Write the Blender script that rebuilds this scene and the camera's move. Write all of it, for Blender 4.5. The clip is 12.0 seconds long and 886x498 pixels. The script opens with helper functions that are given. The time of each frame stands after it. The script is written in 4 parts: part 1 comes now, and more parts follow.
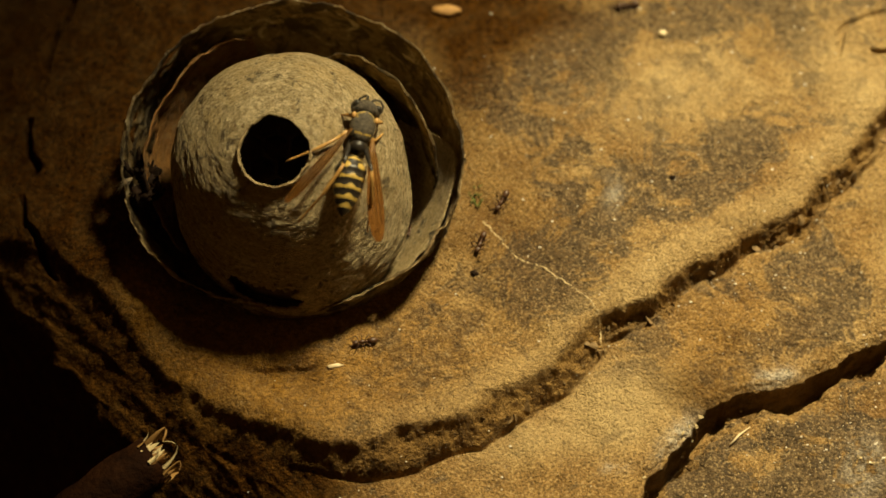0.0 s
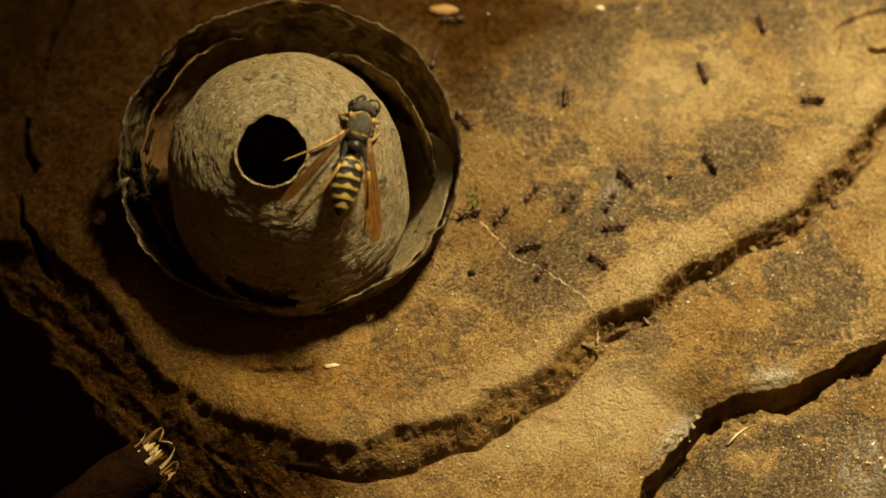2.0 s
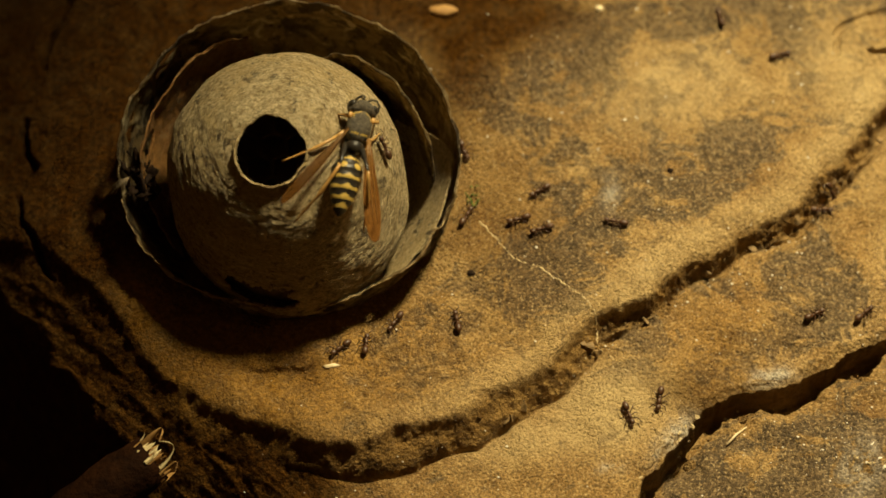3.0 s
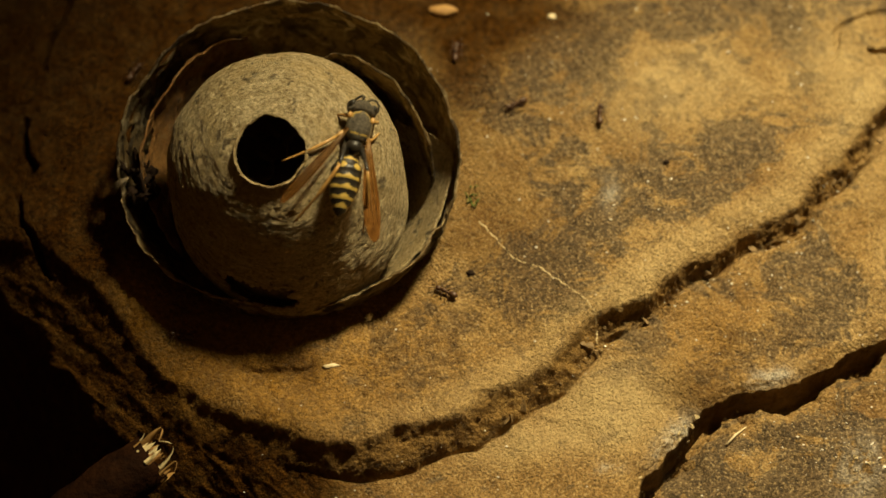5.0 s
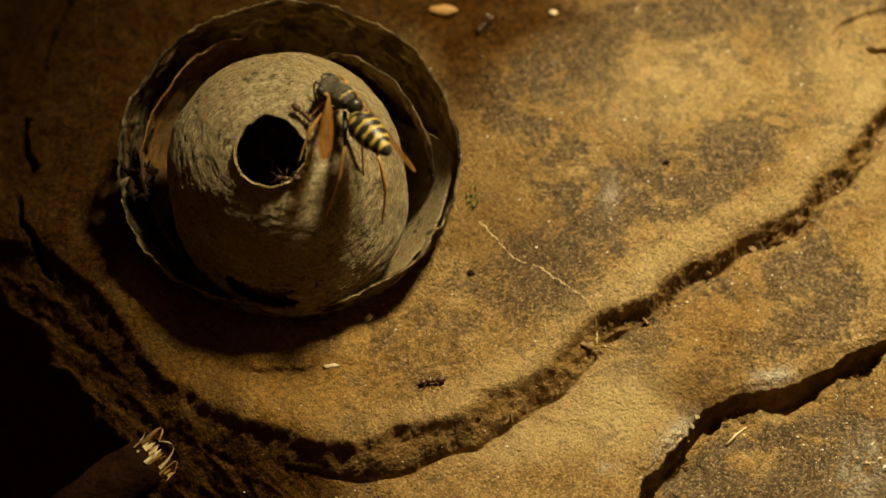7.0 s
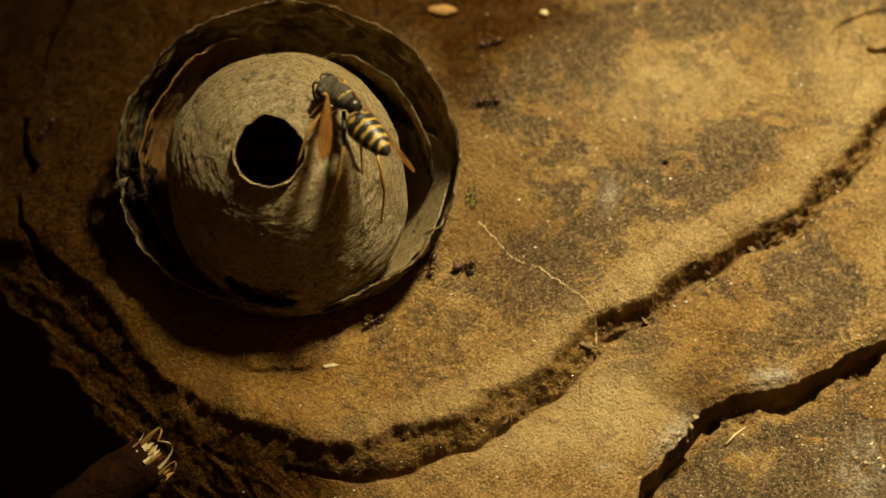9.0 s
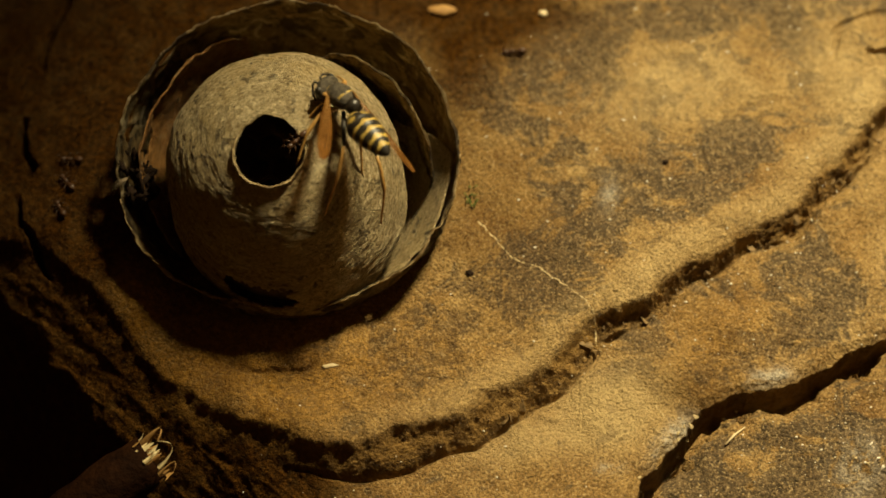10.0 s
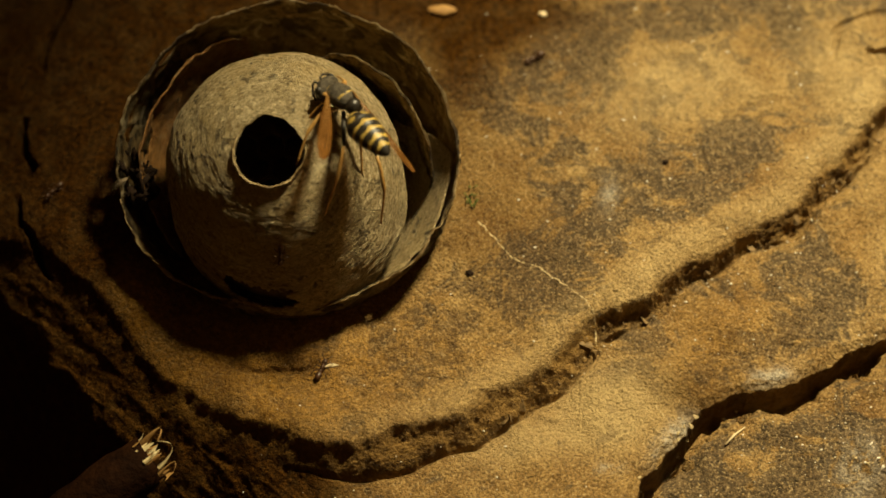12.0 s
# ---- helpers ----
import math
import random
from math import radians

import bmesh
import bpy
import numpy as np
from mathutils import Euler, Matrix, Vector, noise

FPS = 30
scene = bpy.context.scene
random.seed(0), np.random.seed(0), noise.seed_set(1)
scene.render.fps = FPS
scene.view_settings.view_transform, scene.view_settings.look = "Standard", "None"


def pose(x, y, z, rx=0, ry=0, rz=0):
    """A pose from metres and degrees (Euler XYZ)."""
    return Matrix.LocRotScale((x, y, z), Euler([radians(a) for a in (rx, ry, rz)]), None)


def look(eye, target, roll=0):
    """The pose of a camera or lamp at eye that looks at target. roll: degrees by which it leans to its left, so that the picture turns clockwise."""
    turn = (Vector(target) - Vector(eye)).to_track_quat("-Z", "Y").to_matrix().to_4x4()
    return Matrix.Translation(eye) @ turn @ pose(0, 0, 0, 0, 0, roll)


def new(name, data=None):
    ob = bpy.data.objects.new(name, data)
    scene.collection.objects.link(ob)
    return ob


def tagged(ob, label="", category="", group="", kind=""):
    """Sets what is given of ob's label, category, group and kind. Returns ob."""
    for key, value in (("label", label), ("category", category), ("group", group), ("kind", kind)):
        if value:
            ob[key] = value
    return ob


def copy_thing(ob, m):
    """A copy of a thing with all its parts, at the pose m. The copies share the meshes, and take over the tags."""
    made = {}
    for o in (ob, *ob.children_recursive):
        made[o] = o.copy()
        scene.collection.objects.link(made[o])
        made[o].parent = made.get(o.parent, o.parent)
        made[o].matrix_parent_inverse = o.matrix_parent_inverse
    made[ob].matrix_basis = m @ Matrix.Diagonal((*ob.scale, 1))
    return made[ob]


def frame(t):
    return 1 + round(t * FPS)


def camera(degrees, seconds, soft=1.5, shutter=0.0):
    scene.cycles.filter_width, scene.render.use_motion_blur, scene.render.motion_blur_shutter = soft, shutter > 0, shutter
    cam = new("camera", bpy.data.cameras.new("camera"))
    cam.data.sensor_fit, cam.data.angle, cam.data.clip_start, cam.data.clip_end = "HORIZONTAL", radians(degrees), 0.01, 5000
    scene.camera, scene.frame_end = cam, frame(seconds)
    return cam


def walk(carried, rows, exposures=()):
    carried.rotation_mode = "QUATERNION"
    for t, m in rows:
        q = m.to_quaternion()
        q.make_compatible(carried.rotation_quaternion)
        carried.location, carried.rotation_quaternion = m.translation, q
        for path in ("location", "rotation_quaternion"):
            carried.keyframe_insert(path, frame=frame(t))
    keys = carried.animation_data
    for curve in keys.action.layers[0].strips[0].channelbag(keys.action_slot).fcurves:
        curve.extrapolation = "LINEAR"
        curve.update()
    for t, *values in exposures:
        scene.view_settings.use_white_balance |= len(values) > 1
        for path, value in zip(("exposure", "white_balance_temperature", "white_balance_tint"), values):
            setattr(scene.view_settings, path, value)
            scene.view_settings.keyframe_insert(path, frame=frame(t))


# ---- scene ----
MM = 0.001
EYE = Vector((0.0, -0.131452, 0.247225))

# the camera: a close-up lens that stands over the rock and slips sideways by less than half a millimetre
cam = camera(22.62, 12.0, soft=1.5, shutter=0.1)
cam.data.dof.use_dof = True
cam.data.dof.focus_distance = 0.2705
cam.data.dof.aperture_fstop = 15.0
SLIP = [(0.0, -0.36), (0.3, -0.2), (0.5, -0.14), (1.0, 0.0), (2.5, 0.0), (3.0, 0.07), (4.9, 0.08), (5.3, 0.3), (5.6, 0.31),
        (6.1, 0.28), (6.4, 0.08), (7.0, 0.09), (8.9, 0.2), (9.5, 0.24), (12.0, 0.24)]
walk(cam, [(t, look(EYE + Vector((dx * MM, 0, 0)), (dx * MM, 0, 0))) for t, dx in SLIP], exposures=[(0.0, 0.0), (3.2, -0.02), (5.2, -0.1), (12.0, -0.1)])

# light: one warm torch held above the picture on the far side, hardly any light from elsewhere in the cavity
world = bpy.data.worlds.new("world")
scene.world = world
world.use_nodes = True
world.node_tree.nodes["Background"].inputs["Color"].default_value = (1.0, 0.47, 0.09, 1)
world.node_tree.nodes["Background"].inputs["Strength"].default_value = 0.044
torch_data = bpy.data.lights.new("torch_light", "SPOT")
torch_data.energy = 12.5
torch_data.color = (1.0, 0.84, 0.48)
torch_data.shadow_soft_size = 0.032
torch_data.spot_size = radians(37.5)
torch_data.spot_blend = 1.0
torch = new("torch_light", torch_data)
torch.matrix_world = look((0.118, 0.170, 0.308), (0.043, -0.007, 0.0))


# ---- materials ----
class Nodes:
    """A short hand for a node material."""

    def __init__(self, name):
        self.material = bpy.data.materials.new(name)
        self.material.use_nodes = True
        self.tree = self.material.node_tree
        self.bsdf = self.tree.nodes["Principled BSDF"]

    def add(self, kind, **values):
        node = self.tree.nodes.new(kind)
        for key, value in values.items():
            node.inputs[key.replace("_", " ")].default_value = value
        return node

    def link(self, a, b):
        self.tree.links.new(a, b)

    def coords(self, scale=(1, 1, 1)):
        tex = self.add("ShaderNodeTexCoord")
        mapping = self.add("ShaderNodeMapping", Scale=scale)
        self.link(tex.outputs["Object"], mapping.inputs["Vector"])
        return mapping.outputs["Vector"]

    def noise(self, vector, scale, detail=4.0, rough=0.55, distortion=0.0):
        node = self.add("ShaderNodeTexNoise", Scale=scale, Detail=detail, Roughness=rough, Distortion=distortion)
        self.link(vector, node.inputs["Vector"])
        return node.outputs["Fac"]

    def ramp(self, fac, stops):
        stops = sorted(stops, key=lambda s: s[0])
        node = self.add("ShaderNodeValToRGB")
        ramp = node.color_ramp
        while len(ramp.elements) < len(stops):
            ramp.elements.new(0.5)
        for element, (at, colour) in zip(ramp.elements, stops):
            element.position = at
            element.color = (*colour, 1) if len(colour) == 3 else colour
        self.link(fac, node.inputs["Fac"])
        return node.outputs["Color"]

    def grey(self, fac, low, high):
        if low > high:
            return self.ramp(fac, [(high, (1, 1, 1)), (low, (0, 0, 0))])
        return self.ramp(fac, [(low, (0, 0, 0)), (high, (1, 1, 1))])

    def mix(self, fac, a, b, how="MIX"):
        node = self.tree.nodes.new("ShaderNodeMix")
        node.data_type, node.blend_type = "RGBA", how
        for value, at in ((fac, 0), (a, 6), (b, 7)):
            if isinstance(value, (int, float)):
                node.inputs[at].default_value = value
            elif isinstance(value, tuple):
                node.inputs[at].default_value = (*value, 1)
            else:
                self.link(value, node.inputs[at])
        return node.outputs[2]

    def attribute(self, name):
        node = self.tree.nodes.new("ShaderNodeAttribute")
        node.attribute_name = name
        return node.outputs["Fac"]

    def times(self, a, b, how="MULTIPLY"):
        node = self.tree.nodes.new("ShaderNodeMath")
        node.operation = how
        for value, at in ((a, 0), (b, 1)):
            if isinstance(value, (int, float)):
                node.inputs[at].default_value = value
            else:
                self.link(value, node.inputs[at])
        return node.outputs[0]

    def bump(self, height, distance, strength=1.0, normal=None):
        node = self.add("ShaderNodeBump", Strength=strength, Distance=distance)
        self.link(height, node.inputs["Height"])
        if normal is not None:
            self.link(normal, node.inputs["Normal"])
        return node.outputs["Normal"]

    def finish(self, colour, rough, normal=None, **more):
        b = self.bsdf
        for value, key in ((colour, "Base Color"), (rough, "Roughness")):
            if isinstance(value, (int, float)):
                b.inputs[key].default_value = value
            elif isinstance(value, tuple):
                b.inputs[key].default_value = (*value, 1)
            else:
                self.link(value, b.inputs[key])
        if normal is not None:
            self.link(normal, b.inputs["Normal"])
        for key, value in more.items():
            b.inputs[key.replace("_", " ")].default_value = value
        return self.material


def rock_material():
    n = Nodes("weathered_sandstone")
    v = n.coords()
    broad = n.noise(v, 60, 5, 0.6, 0.4)
    mid = n.noise(v, 260, 8, 0.72, 0.5)
    fine = n.noise(v, 1450, 5, 0.75)
    grain = n.noise(v, 2800, 2, 0.7)
    ochre = n.ramp(broad, [(0.3, (0.32, 0.18, 0.058)), (0.5, (0.475, 0.295, 0.102)), (0.72, (0.60, 0.42, 0.185))])
    c = n.mix(n.grey(mid, 0.40, 0.58), n.mix(1.0, ochre, (0.74, 0.69, 0.62), "MULTIPLY"), ochre)
    c = n.mix(n.times(n.attribute("bare"), n.grey(mid, 0.25, 0.6)), c, (0.62, 0.46, 0.22))
    patchy = n.noise(v, 170, 9, 0.72, 1.2)
    blotch = n.grey(n.times(n.times(n.attribute("stain"), 0.17), patchy, "ADD"), 0.575, 0.625)
    c = n.mix(n.times(blotch, 0.88), c, n.mix(n.grey(fine, 0.38, 0.6), (0.070, 0.048, 0.027), (0.235, 0.160, 0.082)))
    scab = n.times(n.times(n.attribute("stain"), n.grey(n.noise(v, 520, 6, 0.7, 0.6), 0.52, 0.60)), 0.6)
    c = n.mix(scab, c, (0.060, 0.043, 0.027))
    c = n.mix(n.times(n.attribute("lichen"), n.grey(patchy, 0.42, 0.56)), c, (0.62, 0.56, 0.46))
    c = n.mix(n.times(n.grey(fine, 0.54, 0.43), n.ramp(n.noise(v, 45, 5, 0.6, 0.8), [(0.4, (0.18, 0.18, 0.18)), (0.62, (0.62, 0.62, 0.62))])), c, n.mix(1.0, c, (0.45, 0.39, 0.30), "MULTIPLY"))
    c = n.mix(n.times(n.grey(grain, 0.53, 0.60), 0.50), c, (0.06, 0.041, 0.022))
    c = n.mix(n.times(n.grey(grain, 0.43, 0.35), 0.45), c, (0.76, 0.57, 0.29))
    c = n.mix(n.times(n.attribute("warm"), n.grey(mid, 0.3, 0.6)), c, n.mix(n.grey(fine, 0.4, 0.6), (0.22, 0.10, 0.012), (0.50, 0.265, 0.045)))
    c = n.mix(n.times(n.attribute("bare"), 0.6), c, n.mix(broad, (0.54, 0.37, 0.155), (0.66, 0.49, 0.24)))
    # broken-stone brown, with the shade of step face and crack painted in
    c = n.mix(n.times(n.attribute("raw_shade"), 0.9), c, n.ramp(n.noise(v, 420, 4, 0.6, 0.5), [(0.34, (0.095, 0.048, 0.009)), (0.52, (0.25, 0.138, 0.034)), (0.66, (0.43, 0.26, 0.08))]))
    # rusty brown that also paints the shade of the left end into the stone
    c = n.mix(n.times(n.attribute("rust_shade"), n.ramp(mid, [(0.25, (0.72, 0.72, 0.72)), (0.55, (1, 1, 1))])), c, n.mix(n.grey(fine, 0.4, 0.62), (0.026, 0.0105, 0.0014), (0.105, 0.043, 0.006)))
    rough = n.ramp(fine, [(0.35, (0.36, 0.36, 0.36)), (0.65, (0.8, 0.8, 0.8))])
    nor = n.bump(mid, 0.0010, 0.7)
    nor = n.bump(fine, 0.0006, 0.9, nor)
    nor = n.bump(grain, 0.0005, 1.0, nor)
    gloss = n.ramp(n.attribute("rust_shade"), [(0.0, (0.24, 0.24, 0.24)), (0.7, (0.03, 0.03, 0.03))])
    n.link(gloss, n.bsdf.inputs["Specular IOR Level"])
    return n.finish(c, rough, nor)


def paper_material(name, light, dark, patches, see=0.12, spots=0.0):
    n = Nodes(name)
    rings = n.coords((1, 1, 6.0))
    v = n.coords()
    band = n.noise(rings, 190, 5, 0.6, 1.2)
    fibre = n.noise(rings, 800, 5, 0.75, 0.8)
    flake = n.noise(v, 420, 5, 0.7, 0.4)
    c = n.ramp(band, [(0.28, dark), (0.5, tuple((a + b) / 2 for a, b in zip(light, dark))), (0.68, light)])
    c = n.mix(n.times(n.grey(fibre, 0.43, 0.57), 0.9), c, n.mix(1.0, c, (0.52, 0.47, 0.38), "MULTIPLY"))
    c = n.mix(n.times(n.grey(n.noise(v, 95, 4, 0.6, 0.8), 0.48, 0.62), 0.7), c, patches)
    c = n.mix(n.times(n.grey(flake, 0.59, 0.64), 0.85), c, (0.10, 0.07, 0.035))
    scale_ = n.noise(n.coords((1, 1, 1.5)), 1900, 5, 0.8, 0.7)
    c = n.mix(n.times(n.grey(scale_, 0.50, 0.40), 0.75), c, n.mix(1.0, c, (0.40, 0.31, 0.20), "MULTIPLY"))
    c = n.mix(n.times(n.grey(n.noise(v, 1700, 4, 0.75), 0.56, 0.64), 0.6), c, light)
    if spots:
        c = n.mix(n.times(n.grey(n.noise(v, 230, 6, 0.65, 1.3), 0.50, 0.56), spots), c, (0.040, 0.025, 0.011))
        c = n.mix(n.times(n.grey(n.noise(v, 300, 5, 0.6, 0.8), 0.57, 0.63), spots), c, (0.60, 0.50, 0.31))
    nor = n.bump(band, 0.0005, 0.4)
    nor = n.bump(scale_, 0.0013, 1.0, nor)
    nor = n.bump(fibre, 0.0005, 0.9, nor)
    n.finish(c, n.ramp(scale_, [(0.4, (0.62, 0.62, 0.62)), (0.62, (0.36, 0.36, 0.36))]), nor, Specular_IOR_Level=0.45)
    thin = n.add("ShaderNodeBsdfTranslucent")
    n.link(n.mix(0.32, c, (0.85, 0.60, 0.24)), thin.inputs["Color"])
    both = n.add("ShaderNodeMixShader", Fac=see)
    n.link(n.bsdf.outputs[0], both.inputs[1])
    n.link(thin.outputs[0], both.inputs[2])
    n.link(both.outputs[0], n.tree.nodes["Material Output"].inputs["Surface"])
    return n.material


def plain_material(name, a, b, scale=900, rough=0.6, relief=0.00005, **more):
    n = Nodes(name)
    v = n.coords()
    f = n.noise(v, scale, 4, 0.6)
    c = n.ramp(f, [(0.3, a), (0.7, b)])
    return n.finish(c, rough, n.bump(n.noise(v, scale * 3, 3, 0.6), relief), **more)


def wing_material():
    n = Nodes("amber_wing_membrane")
    v = n.coords((1, 3, 1))
    f = n.noise(v, 700, 4, 0.6)
    c = n.ramp(f, [(0.3, (0.095, 0.038, 0.008)), (0.7, (0.28, 0.125, 0.027))])
    n.finish(c, 0.2, n.bump(n.noise(v, 1600, 3, 0.6), 0.00008), Specular_IOR_Level=0.6)
    clear = n.add("ShaderNodeBsdfTransparent")
    clear.inputs["Color"].default_value = (0.95, 0.72, 0.4, 1)
    both = n.add("ShaderNodeMixShader", Fac=0.36)
    n.link(n.bsdf.outputs[0], both.inputs[1])
    n.link(clear.outputs[0], both.inputs[2])
    n.link(both.outputs[0], n.tree.nodes["Material Output"].inputs["Surface"])
    return n.material


ROCK = rock_material()
PAPER = paper_material("grey_wood_pulp_paper", (1.0, 0.85, 0.54), (0.58, 0.43, 0.21), (0.66, 0.49, 0.23), 0.08)
OLD_PAPER = paper_material("brown_wood_pulp_paper", (0.62, 0.49, 0.26), (0.17, 0.11, 0.04), (0.34, 0.22, 0.08), 0.28, 0.95)
FLAP_PAPER = paper_material("orange_wood_pulp_paper", (0.76, 0.42, 0.14), (0.46, 0.23, 0.07), (0.58, 0.29, 0.08), 0.18, 0.3)
LIP_PAPER = plain_material("pale_paper_lip", (0.14, 0.085, 0.03), (0.58, 0.44, 0.23), 420, 0.6, 0.0002)
FRAY = plain_material("frayed_paper_edge", (0.16, 0.09, 0.03), (0.58, 0.42, 0.20), 500, 0.6, 0.0001)
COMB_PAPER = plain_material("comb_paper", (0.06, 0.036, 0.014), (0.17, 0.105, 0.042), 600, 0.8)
BLACK = plain_material("black_chitin", (0.012, 0.010, 0.008), (0.035, 0.028, 0.02), 1800, 0.38, 0.00003)
FUZZ = plain_material("black_hairy_chitin", (0.012, 0.010, 0.007), (0.15, 0.12, 0.08), 2600, 0.5, 0.0002)
YELLOW = plain_material("yellow_chitin", (0.42, 0.28, 0.05), (0.58, 0.41, 0.10), 1500, 0.42, 0.00003)
LEG = plain_material("amber_chitin", (0.36, 0.18, 0.045), (0.58, 0.35, 0.105), 1500, 0.35, 0.00003)
ANT = plain_material("dark_brown_chitin", (0.032, 0.014, 0.006), (0.095, 0.040, 0.015), 2600, 0.4, 0.00002)
WING = wing_material()
VEIN = plain_material("wing_vein_chitin", (0.17, 0.085, 0.02), (0.28, 0.15, 0.042), 1500, 0.4)
CALCITE = plain_material("pale_calcite", (0.50, 0.37, 0.18), (0.70, 0.56, 0.32), 1500, 0.6, 0.0001)
MICA = plain_material("white_mineral_grain", (0.75, 0.68, 0.55), (0.92, 0.86, 0.75), 1500, 0.12)
BARK = plain_material("dark_wet_bark", (0.006, 0.002, 0.0006), (0.026, 0.009, 0.0025), 320, 0.8, 0.0004, Specular_IOR_Level=0.06)
PITH = plain_material("pale_torn_wood", (0.60, 0.45, 0.20), (0.85, 0.72, 0.42), 900, 0.7, 0.0001)
STRAW = plain_material("pale_straw", (0.62, 0.48, 0.26), (0.85, 0.72, 0.48), 900, 0.6)
DIRT = plain_material("black_crumb", (0.008, 0.004, 0.002), (0.032, 0.016, 0.007), 1500, 0.7, 0.0002, Specular_IOR_Level=0.15)
MOSS = plain_material("green_moss", (0.07, 0.10, 0.015), (0.14, 0.19, 0.03), 1500, 0.7)
CHIP = plain_material("broken_sandstone", (0.09, 0.055, 0.02), (0.30, 0.19, 0.075), 900, 0.75, 0.00015)
DARK_FIBRE = plain_material("dark_wood_fleck", (0.07, 0.05, 0.028), (0.20, 0.15, 0.085), 1500, 0.85)
CHIPWOOD = plain_material("orange_wood_chip", (0.30, 0.15, 0.04), (0.50, 0.29, 0.09), 700, 0.7)
SILK = plain_material("grey_silk", (0.20, 0.14, 0.08), (0.36, 0.28, 0.17), 1500, 0.5)


# ---- helpers for meshes ----
def mesh_object(name, verts, faces, material, parent=None, smooth=True, label=""):
    """verts in millimetres."""
    me = bpy.data.meshes.new(name)
    me.from_pydata([tuple(c * MM for c in v) for v in verts], [], faces)
    for m in (material if isinstance(material, (list, tuple)) else [material]):
        me.materials.append(m)
    if smooth:
        me.shade_smooth()
    ob = new(name, me)
    ob.parent = parent
    if label:
        tagged(ob, label)
    return ob


def part(name, bm, material, parent, label=""):
    me = bpy.data.meshes.new(name)
    bm.to_mesh(me)
    bm.free()
    me.materials.append(material)
    me.shade_smooth()
    ob = new(name, me)
    ob.parent = parent
    if label:
        tagged(ob, label)
    return ob


def tube(points, radii, sides=8):
    """Verts and faces of a closed tube through points (mm) with a radius at each."""
    pts = [Vector(p) for p in points]
    verts, faces = [], []
    side = None
    for i, p in enumerate(pts):
        way = (pts[min(i + 1, len(pts) - 1)] - pts[max(i - 1, 0)]).normalized()
        ref = side if side is not None else (Vector((0, 0, 1)) if abs(way.z) < 0.9 else Vector((1, 0, 0)))
        side = (ref - way * ref.dot(way)).normalized()
        up = way.cross(side)
        for k in range(sides):
            a = 2 * math.pi * k / sides
            verts.append(p + radii[i] * (side * math.cos(a) + up * math.sin(a)))
    for i in range(len(pts) - 1):
        for k in range(sides):
            j = (k + 1) % sides
            faces.append((i * sides + k, i * sides + j, (i + 1) * sides + j, (i + 1) * sides + k))
    faces.append(tuple(range(sides))[::-1])
    faces.append(tuple(range((len(pts) - 1) * sides, len(pts) * sides)))
    return verts, faces


def joined(pieces):
    verts, faces = [], []
    for v, f in pieces:
        base = len(verts)
        verts += list(v)
        faces += [tuple(i + base for i in face) for face in f]
    return verts, faces


def ball(centre, size, nu=14, nv=10, bend=None):
    """An ellipsoid (mm)."""
    verts, faces = [], []
    for j in range(nv + 1):
        b = math.pi * j / nv
        for i in range(nu):
            a = 2 * math.pi * i / nu
            p = Vector((size[0] * math.cos(b), size[1] * math.sin(b) * math.cos(a), size[2] * math.sin(b) * math.sin(a)))
            verts.append(Vector(centre) + (bend(p) if bend else p))
    for j in range(nv):
        for i in range(nu):
            k = (i + 1) % nu
            faces.append((j * nu + i, (j + 1) * nu + i, (j + 1) * nu + k, j * nu + k))
    return verts, faces


# ---- the rock ----
LATTICE = np.random.RandomState(7).rand(256, 256)


def value_noise(x, y):
    xi, yi = np.floor(x).astype(int), np.floor(y).astype(int)
    fx, fy = x - xi, y - yi
    fx, fy = fx * fx * (3 - 2 * fx), fy * fy * (3 - 2 * fy)
    a, b = LATTICE[xi % 256, yi % 256], LATTICE[(xi + 1) % 256, yi % 256]
    c, d = LATTICE[xi % 256, (yi + 1) % 256], LATTICE[(xi + 1) % 256, (yi + 1) % 256]
    return (a * (1 - fx) + b * fx) * (1 - fy) + (c * (1 - fx) + d * fx) * fy - 0.5


def fbm(x, y, size, octaves=5, gain=0.5):
    """Noise of about +-0.5 whose largest lumps are size mm wide."""
    total, amp = 0, 1.0
    for k in range(octaves):
        f = 2 ** k / size
        total = total + amp * value_noise(x * f + 17.3 * k, y * f + 9.1 * k)
        amp *= gain
    return total


def line_distance(x, y, points):
    """Distance to a line of points and how far along it (0 to 1) the nearest point lies."""
    best, along = np.full(x.shape, 1e9), np.zeros(x.shape)
    n = len(points) - 1
    for i in range(n):
        (ax, ay), (bx, by) = points[i], points[i + 1]
        dx, dy = bx - ax, by - ay
        t = np.clip(((x - ax) * dx + (y - ay) * dy) / (dx * dx + dy * dy), 0, 1)
        d = np.hypot(x - ax - t * dx, y - ay - t * dy)
        near = d < best
        best, along = np.where(near, d, best), np.where(near, (i + t) / n, along)
    return best, along


def within(x, y, points):
    inside = np.zeros(x.shape, bool)
    for (ax, ay), (bx, by) in zip(points, points[1:] + points[:1]):
        cross = ((ay > y) != (by > y)) & (x < (bx - ax) * (y - ay) / (by - ay if by != ay else 1e-9) + ax)
        inside ^= cross
    return inside


def step(v, a, b):
    t = np.clip((v - a) / (b - a), 0, 1)
    return t * t * (3 - 2 * t)


